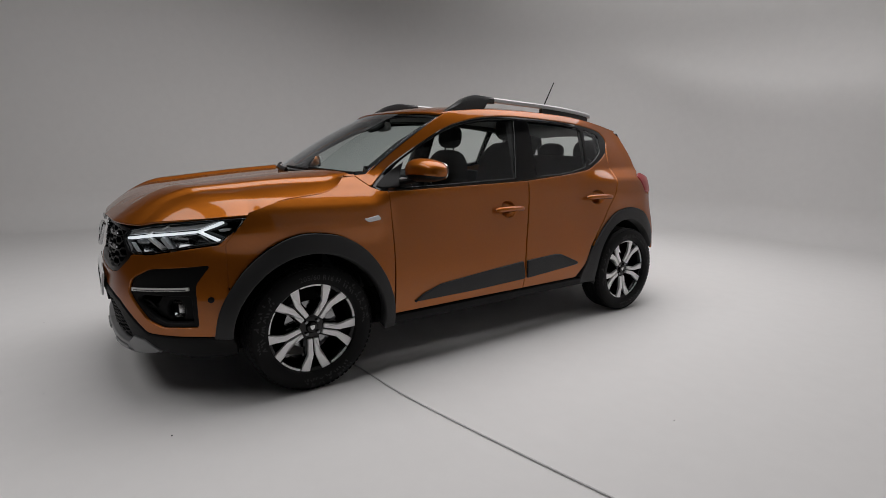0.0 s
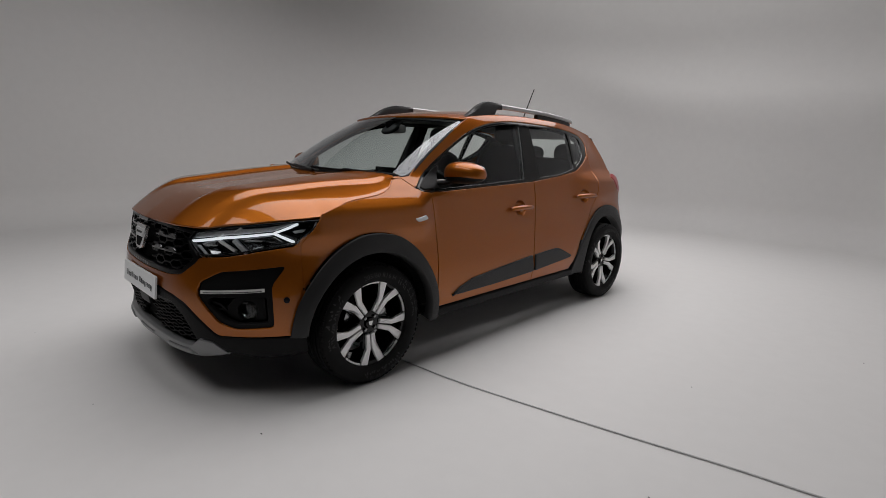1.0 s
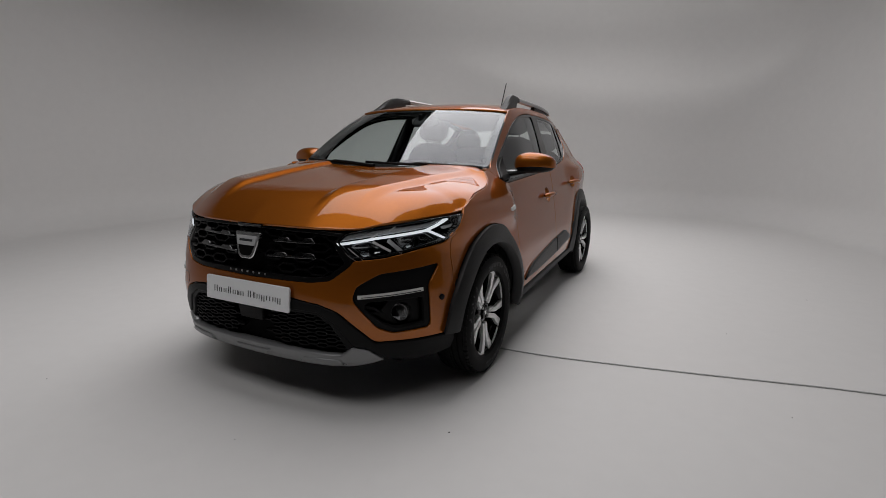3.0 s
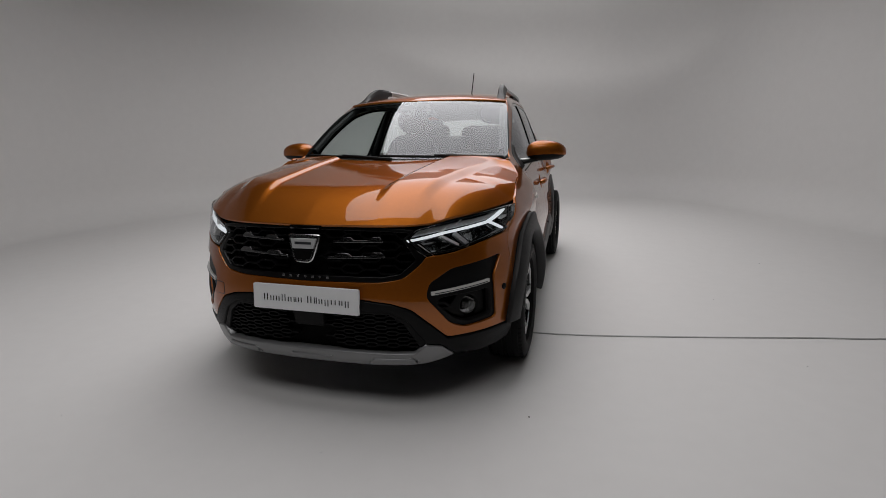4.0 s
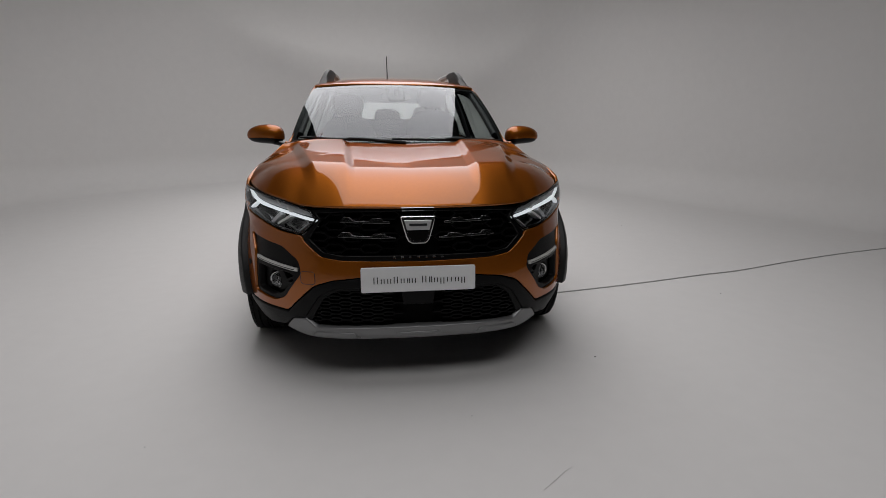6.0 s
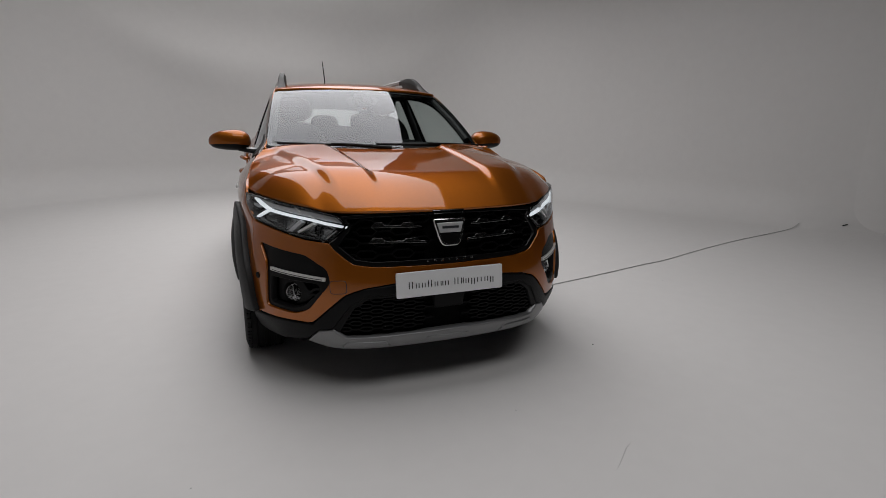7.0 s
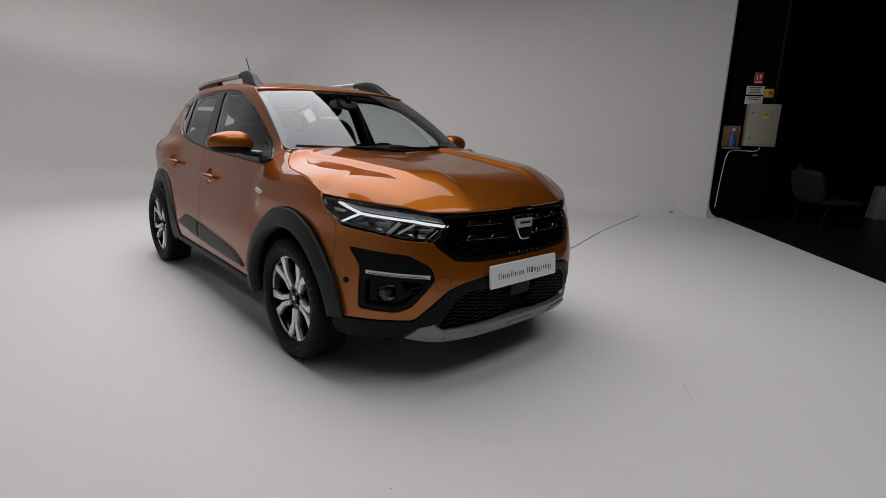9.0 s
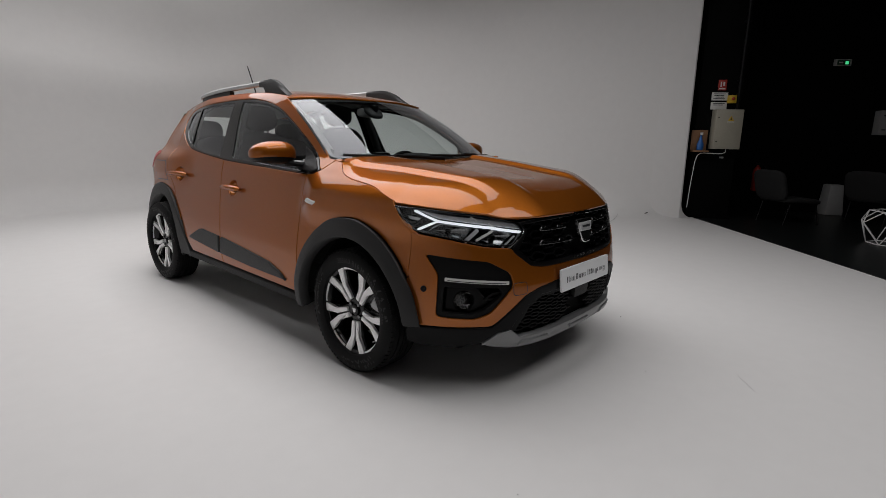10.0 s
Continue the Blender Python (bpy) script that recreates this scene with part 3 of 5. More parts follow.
pair("seam_backing", sheet(shell, [(-.445, .56), (-.36, .60), (-.36, .845), (-.445, .77)], gap=0, out=-.0028, thick=.01, step=.03), PAINT, CAR)
HOOD = [(0, float(LIP_Y(0)))] + [(x, float(LIP_Y(x))) for x in np.linspace(.05, .80, 26)]
HOOD += [(float(FLANK_X(y)) - .001, y) for y in np.linspace(-.26, .225, 16)] + [(.70, .285), (.65, .305)] + seam((.55, .285), (.3, .205), (.0, .17))
link("hood", *whole(*sheet(hood_top, HOOD, mid=0, step=.0105, gap=.0028)), PAINT, CAR, "orange metallic creased hood")
ROOF = [(0, .846)] + [(x, .846 + .095 * (x / .58) ** 2) for x in (.2, .35, .5, .585)] + [(float(shell(y, float(TOP_Z(y)))[0]), y) for y in np.linspace(1.0, 2.80, 26)] + [(.40, 2.87), (0, 2.90)]
link("roof", *whole(*sheet(roof_top, ROOF, mid=0, step=.045, gap=.001)), PAINT, CAR, "orange metallic roof panel")
BACKSIDE = [(2.97, 1.0), (2.98, .70), (3.02, .55), (3.04, .44), (U_TAIL, .40), (U_TAIL, 1.02), (3.2, 1.02)]
tail = sheet(shell, BACKSIDE, mid=U_TAIL, step=.06)
link("tailgate", *whole(*tail), PAINT, CAR, "orange metallic tailgate and rear bumper")

# black window surround and panes
PANE_F = fillet(list(flow([(.509, 1.074), (.632, 1.171), (.930, 1.329), (1.134, 1.394), (1.339, 1.426), (1.572, 1.439)], 4)) + [(1.473, 1.056), (.953, 1.033), (.567, 1.020)], .012, 3)
PANE_R = fillet(list(flow([(1.707, 1.437), (2.005, 1.428), (2.262, 1.405)], 4)) + list(flow([(2.227, 1.126), (2.005, 1.085), (1.672, 1.063)], 4)), .012, 3)
PANE_Q = fillet([(2.308, 1.401), (2.449, 1.378), (2.507, 1.354), (2.466, 1.241), (2.373, 1.182), (2.262, 1.133)], .015, 3)
pair("window_surround", sheet(shell, inset(WINDOW, .001), holes=[PANE_F, PANE_R, PANE_Q], gap=.001, out=-.003, step=.03, thick=.03), GLOSS, CAR, "gloss black window surround and pillar")
for pane in (PANE_F, PANE_R, PANE_Q):
    for ob in pair("side_window", sheet(shell, inset(pane, -.004), gap=0, out=-.009, thick=.004, step=.05, edge=.001), PANE, CAR, "tinted side window"):
        ob.visible_shadow = False
screen_line = fillet([(-.66, .0), (.66, .0), (.66, .76), (-.66, .76)], .05)
pane = link("windscreen", *sheet(SCREEN_AT, screen_line, gap=.004, thick=.005, step=.05, edge=.001), SCREEN, CAR, "raked windscreen")
pane.visible_shadow = False
link("screen_seal", *sheet(SCREEN_AT, inset(dense(screen_line, .05), -.004), holes=[inset(dense(screen_line, .05), .028)], gap=0, thick=.006, out=-.006, step=.03, edge=.001), BLACK, CAR, "black windscreen edge")
rear_line = fillet([(-.60, .03), (-.60, .74), (.60, .74), (.60, .03)], .06)
pane = link("rear_window", *sheet(REAR_AT, rear_line, gap=.002, thick=.005, step=.06, edge=.001), PANE, CAR, "tinted rear window")
pane.visible_shadow = False
link("rear_window_frame", *sheet(REAR_AT, [(-.66, -.0), (-.66, .76), (.66, .76), (.66, -.0)], holes=[rear_line], gap=0, thick=.02, step=.06, edge=.001), GLOSS, CAR)

# cladding


def flared(hub, lip):
    """The skin with a lip that swells towards the wheel opening."""
    def at(u, z):
        r = np.hypot(np.asarray(u, float) - hub, np.asarray(z, float) - .328)
        return shell(u, z, 0 + lip * (1 - sstep(.40, .54, r)))
    return at


ring = list(CLAD_F) + [(-.392, .350)] + [p for p in reversed(ARCH_F)] + [(.392, .268)]
pair("arch_cladding", sheet(flared(0, .034), ring, gap=0, out=.010, thick=.06, step=.025, edge=.006), CLAD, CAR, "dark grey wheel arch cladding")
ring = list(CLAD_R) + [(2.23, .275)] + [p for p in reversed(ARCH_R)] + [(2.935, .47)]
pair("arch_cladding", sheet(flared(2.612, .014), ring, gap=0, out=.010, thick=.06, step=.025, edge=.006), CLAD, CAR, "dark grey wheel arch cladding")
DOOR_CLAD = [(.585, .380), (.649, .420), (.772, .459), (1.076, .486), (1.450, .515), (1.473, .396), (1.023, .382)]
pair("door_cladding", sheet(shell, fillet(DOOR_CLAD, .01, 3), gap=0, out=.014, thick=.016, step=.03, edge=.006), CLAD, CAR, "dark grey door moulding")
DOOR_CLAD = [(1.491, .396), (1.485, .515), (1.771, .529), (1.824, .522), (2.010, .447), (1.999, .432)]
pair("door_cladding", sheet(shell, fillet(DOOR_CLAD, .01, 3), gap=0, out=.014, thick=.016, step=.03, edge=.006), CLAD, CAR, "dark grey door moulding")
pair("sill", sheet(shell, [(.40, .321), (.40, .268), (2.12, .264), (2.10, .319)], gap=0, out=.010, thick=.10, step=.04, edge=.008), BLACK, CAR, "black plastic sill")

# nose: grille, intake, skid plate
link("grille_back", *whole(*sheet(shell, [(MID, .60), (-1.0, .60), (-.88, .70), (-.88, .88), (MID, .88)], mid=MID, gap=0, out=-.045, thick=.02, step=.05)), DARK, CAR)
FRAME_OUT = [(MID, .6125), (-1.10, .6185), (-1.0, .632), (-.905, .70), (-.90, .724), (-.978, .797), (-.935, .838), (-1.1, .850), (MID, .853)]
FRAME_IN = [(MID, .640), (-1.09, .642), (-1.01, .655), (-.935, .712), (-.995, .797), (-.965, .824), (-1.1, .832), (MID, .836)]
trim = sheet(shell, FRAME_OUT + FRAME_IN[::-1], mid=MID, gap=.001, out=-.004, thick=.05, step=.02)
grille = link("grille", *whole(*trim), GRILLE, CAR, "black honeycomb grille")


def dense_line(points, step):
    out = []
    for a, b in zip(np.array(points, float), np.array(points[1:], float)):
        n = max(1, int(np.linalg.norm(b - a) / step))
        out += [a + (b - a) * k / n for k in range(n)]
    return np.array(out + [np.array(points[-1], float)])


def rib(points, wide, tall, out, surf=shell):
    """A rectangular bar that follows the skin."""
    p = dense_line(points, .02)
    ring = []
    for side, lift in ((1, out), (1, out - tall), (-1, out - tall), (-1, out)):
        n = np.gradient(p, axis=0)
        n = np.stack([-n[:, 1], n[:, 0]], -1)
        n /= np.linalg.norm(n, axis=1, keepdims=True) + 1e-12
        ring.append(lifted(surf, p + n * side * wide / 2, np.full(len(p), lift)))
    verts, k, faces = np.concatenate(ring), len(p), []
    for j in range(4):
        a, b = j * k, ((j + 1) % 4) * k
        faces += [(a + i, a + i + 1, b + i + 1, b + i) for i in range(k - 1)]
    return verts, faces + [(0, k, 2 * k, 3 * k), (4 * k - 1, 3 * k - 1, 2 * k - 1, k - 1)]


def on_both(name, vf, mat, parent, label="", sharp=30):
    return pair(name, vf, mat, parent, label, sharp)


def hex_row(z, u0, u1, pitch, rise):
    """A bar that steps up and down like the edges of flattened hexagons."""
    pts, u, up = [], u0, False
    while u < u1 - 1e-6:
        h = z + (rise if up else 0)
        pts += [(u, h), (min(u1, u + pitch * .36), h)]
        u += pitch * .5
        up = not up
    return [p for p in pts if p[0] <= u1]



ROWS_Z = (.822, .772, .722, .672)
for row, (z, end) in enumerate(zip(ROWS_Z, (-.985, -.995, -.955, -.99))):
    for sign in (1, -1):
        pts = hex_row(z, MID + .02 + (.0825 if row % 2 else 0), end, .165, .018 * sign)
        if len(pts) > 1:
            on_both("grille_bar", rib(pts, .007, .03, -.010), GRILLE, grille)
for z, u0, u1, drop in ((.793, MID + .125, MID + .355, -.006), (.728, MID + .10, MID + .365, -.010)):
    def on_line(k, dz=0.0):
        return (u0 + (u1 - u0) * k, z + drop * (1 - k) + dz)
    line = [on_line(0, -.005), on_line(0, .004), on_line(.13, .005), on_line(.17, .017), on_line(.36, .017), on_line(.42, .005), on_line(.74, .005), on_line(.79, .018), on_line(.93, .018), on_line(1, .004), on_line(1, -.006)]
    on_both("grille_accent", sheet(shell, line, gap=0, out=-.006, thick=.015, step=.02, edge=.002), ACCENT, grille, "satin chrome grille accent")

# badge of plain shield shape
shield = [(-.080, .060), (.080, .060), (.064, .0), (.050, -.046), (.034, -.063), (-.034, -.063), (-.050, -.046), (-.064, .0)]


def front_plate(poly, y, z, depth, bevel, tilt=0.0):
    """A flat piece that faces forwards."""
    v, f = prism(poly, 0, depth, bevel)
    m = pose(0, y, z, tilt, 0, 0) @ Matrix(((0, 1, 0, 0), (-1, 0, 0, 0), (0, 0, 1, 0), (0, 0, 0, 1)))
    return [m @ Vector(p) for p in v], f


inner_shield = [(-.066, .048), (.066, .048), (.052, .0), (.040, -.034), (.026, -.046), (-.026, -.046), (-.040, -.034), (-.052, .0)]
badge = link("badge", *front_plate(fillet(shield, .012, 3), -.826, .757, .016, .004, -12), CHROME, CAR, "chrome shield badge", 25)
link("badge_recess", *front_plate(fillet([(x * .93, z * .96 - .002) for x, z in inner_shield], .008, 3), -.8415, .7555, .0012, .0004, -12), DARK, badge, "dark badge recess", 25)
link("badge_field", *front_plate([(-.062, .044), (.062, .044), (.050, .0), (-.050, .0)], -.8415, .7575, .006, .0015, -12), BADGE, badge, "brushed badge field", 25)
link("badge_bar", *front_plate([(-.040, .029), (.040, .029), (.039, .018), (-.039, .018)], -.8472, .7585, .0012, .0003, -12), INK, badge, "dark printed bar", 25)
link("badge_bracket", *front_plate([(-.075, .008), (.075, .008), (.07, -.008), (-.07, -.008)], -.807, .846, .012, .003, -12), DULL_CHROME, CAR, "satin strip over the badge", 25)
for k in range(7):
    x = (k - 3) * .036
    link("print_bar", *front_plate([(x - .006, .005), (x + .006, .005), (x + .006, -.005), (x - .006, -.005)], -.8415, .634, .003, .0005, -8), CHROME, grille, "small silver print bar", 25)

# front plate: pale, with plain bars
plate = link("front_plate", *front_plate(fillet([(-.26, .057), (.26, .057), (.26, -.057), (-.26, -.057)], .008, 3), -.853, .535, .010, .002, -5), PLATE, CAR, "white front plate with dark print bars", 25)
x = -.204
for wide, tall, drop in ((.020, .030, 0), (.017, .021, 0), (.017, .021, 0), (.019, .031, 0), (.017, .021, 0), (.011, .021, 0), (.018, .021, 0), (.0, 0, 0), (.020, .030, 0), (.012, .027, 0), (.017, .021, 0), (.018, .028, 1), (.024, .021, 0), (.017, .021, 0), (.017, .028, 1)):
    wide *= 1.24
    if wide:
        low = -.016 - (.008 if drop else 0)
        for stem in (0, wide * .62):
            link("print_bar", *front_plate([(x + stem, low), (x + stem + .0042, low), (x + stem + .0042, low + tall), (x + stem, low + tall)], -.8636, .535, .0012, .0003, -5), INK, plate, "", 25)
    x += wide + .0078 if wide else .016

# lower intake
LOW_OUT = [(MID, .556), (-1.2, .541), (-1.05, .524), (-.967, .496), (-.80, .350), (-.46, .3475), (-.392, .346), (-.372, .30), (-.372, .246), (-.45, .236), (-.60, .235), (-.75, .262), (-.83, .32), (-.90, .332), (-.985, .445), (-1.06, .488), (MID, .495)]
link("bumper_lower", *whole(*sheet(shell, LOW_OUT, mid=MID, gap=.001, out=.004, thick=.06, step=.025, edge=.006)), BLACK, CAR, "black lower bumper trim")
link("intake_back", *whole(*sheet(shell, [(MID, .51), (-1.04, .51), (-.82, .34), (-.82, .25), (MID, .25)], mid=MID, gap=0, out=-.05, thick=.02, step=.05)), DARK, CAR)
mesh = link("intake_grille", *whole(*sheet(shell, [(MID, .498), (-1.06, .491), (-.985, .447), (-.90, .335), (-.90, .318), (-.93, .318), (-1.0, .43), (-1.065, .475), (MID, .482)], mid=MID, gap=0, out=-.004, thick=.04, step=.02)), BLACK, CAR, "black honeycomb air intake")
for row, (z, end) in enumerate(((.466, -1.03), (.438, -1.0), (.410, -.975), (.382, -.955), (.354, -.93), (.326, -.925))):
    for sign in (1, -1):
        on_both("intake_bar", rib(hex_row(z, MID + .07 + (.05 if row % 2 else 0), end, .10, .009 * sign), .0065, .025, -.014), INTAKE, mesh)
link("radar_cover", *whole(*sheet(shell, [(MID, .405), (MID, .488), (-1.365, .488), (-1.372, .405)], mid=MID, gap=0, out=-.004, thick=.03, step=.03)), BLACK, CAR, "square black sensor cover")
SKID = [(MID, .294), (-1.2, .294), (-.955, .292), (-.905, .330), (-.83, .320), (-.755, .258), (-.80, .246), (-.90, .233), (-1.2, .230), (MID, .230)]
skid = link("skid_plate", *whole(*sheet(shell, SKID, mid=MID, gap=.001, out=.006, thick=.05, step=.02, edge=.006)), SILVER, CAR, "satin silver skid plate")
for poly in ([(MID, .250), (-1.36, .250), (-1.335, .270), (MID, .270)], [(-1.17, .246), (-.93, .250), (-.965, .273), (-1.14, .271)]):
    if poly[0][0] == MID:
        link("skid_pad", *whole(*sheet(shell, poly, mid=MID, gap=0, out=.013, thick=.012, step=.02, edge=.005)), SILVER, skid)
    else:
        pair("skid_pad", sheet(shell, poly, gap=0, out=.013, thick=.012, step=.02, edge=.005), SILVER, skid)

# fog pockets
for side in (1, -1):
    def put(name, vf, mat, parent, label="", sharp=35):
        return link(name, *(vf if side > 0 else mirrored(*vf)), mat, parent, label, sharp)
    pocket = put("fog_lamp_bezel", sheet(shell, inset(dense(POCKET, .03), -.002), holes=[fillet([(-.565, .545), (-.56, .42), (-.70, .41), (-.765, .435), (-.85, .515), (-.83, .54)], .015, 3)], gap=0, out=-.012, thick=.03, step=.02, edge=.004), BLACK, CAR, "black fog lamp surround")
    put("recess", sheet(shell, inset(dense(POCKET, .03), .01), gap=0, out=-.09, thick=.01, step=.04), DARK, pocket)
    put("daylight_strip", rib([(-.875, .564), (-.72, .573), (-.572, .582)], .016, .02, -.001), WHITE_LAMP, pocket, "pale daylight strip")
    put("strip_gap", rib([(-.86, .563), (-.72, .570), (-.585, .578)], .003, .01, .0005), INK, pocket)
    ring = [(-.665 + .052 * math.cos(a), .470 + .052 * math.sin(a)) for a in np.linspace(0, 2 * math.pi, 20, endpoint=False)]
    put("fog_housing", sheet(shell, fillet([(-.575, .540), (-.568, .424), (-.70, .414), (-.765, .440), (-.795, .472), (-.755, .505), (-.735, .538)], .014, 3), holes=[ring], gap=0, out=-.046, thick=.04, step=.02, edge=.005), BLACK, pocket, "black fog lamp housing")
    put("housing_rib", rib([(-.885, .520), (-.80, .505), (-.765, .478), (-.845, .478)], .012, .03, -.036), BLACK, pocket)
    fog_at = shell(-.665, .470, -.072)
    turn = Vector((.24, -.97, .0)).to_track_quat("X", "Z").to_matrix()
    bowl = [np.array(turn @ Vector(p)) + fog_at for p in lathe([(-.015, .0), (-.013, .016), (.004, .030), (.014, .037), (.016, .041), (-.02, .042)], 14)[0]]
    fog = put("fog_lamp", (bowl, lathe([(0, 0)] * 6, 14)[1]), FOG_BOWL, CAR, "round fog lamp with dark faceted bowl", 8)
    lens = [np.array(turn @ Vector(p)) + fog_at for p in lathe([(.020, .0), (.019, .020), (.015, .037)], 24)[0]]
    put("fog_lens", (lens, lathe([(0, 0)] * 3, 24)[1]), LENS, fog, "clear fog lamp lens")
    sensor = shell(-.474, .532, .0)
    turn = Vector(shell(-.474, .532, .02) - sensor).to_track_quat("X", "Z").to_matrix()
    dot = [np.array(turn @ Vector(p)) + sensor for p in lathe([(.006, .0), (.006, .011), (.004, .014), (-.004, .0145)], 20)[0]]
    put("parking_sensor", (dot, lathe([(0, 0)] * 4, 20)[1]), BLACK, CAR, "dark round parking sensor")

    # headlamp
    lamp = put("headlamp", sheet(shell, inset(dense(LAMP, .03), .001), gap=0, out=-.055, thick=.01, step=.03), GLOSS, CAR, "headlamp with glowing forked daylight line")
    put("lamp_wall", sheet(shell, dense(LAMP, .02), holes=[inset(dense(LAMP, .02), .010)], gap=.001, out=-.004, thick=.055, step=.015, edge=.002), GLOSS, lamp)
    put("light_guide", rib([(-.983, .789), (-.78, .817), (-.523, .842)], .011, .02, -.012), GLOW, lamp, "glowing daylight line")
    put("light_guide", rib([(-.526, .843), (-.409, .889)], .011, .02, -.012), GLOW, lamp, "glowing daylight line")
    put("light_guide", rib([(-.524, .840), (-.43, .796)], .010, .02, -.012), GLOW, lamp, "glowing daylight line")
    put("upper_reflector", sheet(shell, [(-.425, .893), (-.55, .873), (-.69, .861), (-.81, .848), (-.925, .833), (-.965, .805), (-.80, .826), (-.53, .854)], gap=0, out=-.018, thick=.01, step=.02, edge=.002), FROST, lamp, "frosted grey upper reflector")
    put("upper_notch", rib([(-.69, .866), (-.722, .848)], .005, .01, -.012), WHITE_LAMP, lamp)
    put("upper_notch", rib([(-.775, .836), (-.808, .818)], .007, .01, -.012), WHITE_LAMP, lamp)
    put("lamp_divider", rib([(-.662, .752), (-.728, .808)], .018, .03, -.016), FROST, lamp, "frosted lamp divider")
    put("lamp_divider", rib([(-.718, .759), (-.799, .803)], .011, .03, -.014), WHITE_LAMP, lamp, "pale lamp divider")
    put("lamp_edge", rib([(-.934, .750), (-.972, .770)], .009, .02, -.010), WHITE_LAMP, lamp, "pale lamp edge")
    put("lamp_edge", rib([(-.850, .725), (-.920, .776)], .004, .02, -.014), FROST, lamp)
    put("lamp_edge", rib([(-.885, .722), (-.950, .762)], .003, .02, -.014), FROST, lamp)
    for line, deep, k in (([(-.535, .825), (-.70, .806), (-.645, .758), (-.56, .775), (-.475, .790)], -.030, .62), ([(-.815, .795), (-.915, .780), (-.845, .728), (-.765, .745), (-.74, .755)], -.032, .58)):
        c = np.mean(line, axis=0)

        def bowl_at(u, z, c=c, deep=deep):
            r2 = ((np.asarray(u, float) - c[0]) / .095) ** 2 + ((np.asarray(z, float) - c[1]) / .036) ** 2
            return shell(u, z, deep - .022 * np.clip(1 - r2, 0, 1))
        put("reflector_bowl", sheet(bowl_at, fillet(line, .008, 3), gap=0, thick=.006, step=.012, edge=.002), CLEAR_LAMP, lamp, "grey reflector bowl")
        at = shell(c[0] + .012, c[1] + .004, deep - .012)
        turn = Vector(shell(c[0], .79, 0.0) - shell(c[0], .79, -.05)).to_track_quat("X", "Z").to_matrix()
        prof = [(-.004, .0), (.006, .006), (.012, .010), (.010, .013), (-.006, .014)]
        put("bulb_shield", ([np.array(turn @ Vector(p)) + at for p in lathe(prof, 16)[0]], lathe(prof, 16)[1]), GLOSS, lamp, "dark bulb shield")
    put("corner_reflector", sheet(shell, [(-.370, .865), (-.438, .853), (-.428, .840), (-.382, .846)], gap=0, out=-.026, thick=.02, step=.02, edge=.003), FROST, lamp, "small pale reflector")
    put("corner_rim", rib([(-.318, .894), (-.338, .860), (-.378, .822)], .005, .01, -.008), FROST, lamp)
    put("lamp_lens", sheet(shell, inset(dense(LAMP, .03), .003), gap=0, out=-.001, thick=.003, step=.03, edge=.001), LENS, lamp, "clear lamp cover").visible_shadow = False

    # side repeater, tail lamp, fuel flap line, handles
    put("side_repeater", sheet(shell, fillet([(.285, .868), (.372, .882), (.388, .858), (.308, .849)], .008, 3), gap=0, out=.010, thick=.012, step=.02, edge=.005), WHITE_LAMP, CAR, "clear side repeater lamp")
    put("tail_lamp", sheet(shell, fillet([(2.813, 1.046), (2.90, 1.075), (3.08, 1.03), (3.09, .93), (2.985, .905), (2.878, .932)], .012, 3), gap=.002, out=.004, thick=.03, step=.03, edge=.005), RED, CAR, "red tail lamp")
    for door, u, z in ((doors, 1.232, .856), (rear_doors, 2.142, .900)):
        base = door[0 if side > 0 else 1]
        put("handle_cup", sheet(hollow(u + .12, z + .001), oval(u + .12, z + .001), gap=0, thick=.004, step=.012, edge=.0005), PAINT, base, "orange handle recess")
        bar = [shell(u + k, z + .002 + .006 * math.sin(math.pi * k / .235), .010 + .028 * math.sin(math.pi * min(1, max(0, k / .235))) ** .5) for k in np.linspace(.0, .235, 14)]
        put("door_handle", tube(bar, [.012] + [.0235] * 12 + [.014], 12, .75), PAINT, base, "orange door handle")

# fuel flap and tow cover, on the car's right side only
def outlined(name, line, label, gap):
    line = fillet(line, .014, 4)
    ring = link(name + "_gap", *mirrored(*sheet(shell, inset(dense(line, .02), -gap), gap=0, out=.0006, thick=.003, step=.02, edge=.0002)), INK, CAR)
    link(name, *mirrored(*sheet(shell, dense(line, .02), gap=0, out=.0016, thick=.003, step=.02, edge=.0008)), PAINT, CAR, label)


outlined("fuel_flap", [(2.53, .990), (2.765, .985), (2.755, .835), (2.49, .845)], "orange fuel filler flap", .007)
outlined("tow_cover", [(-.897, .559), (-.968, .562), (-.971, .508), (-.901, .504)], "orange square towing eye cover", .003)

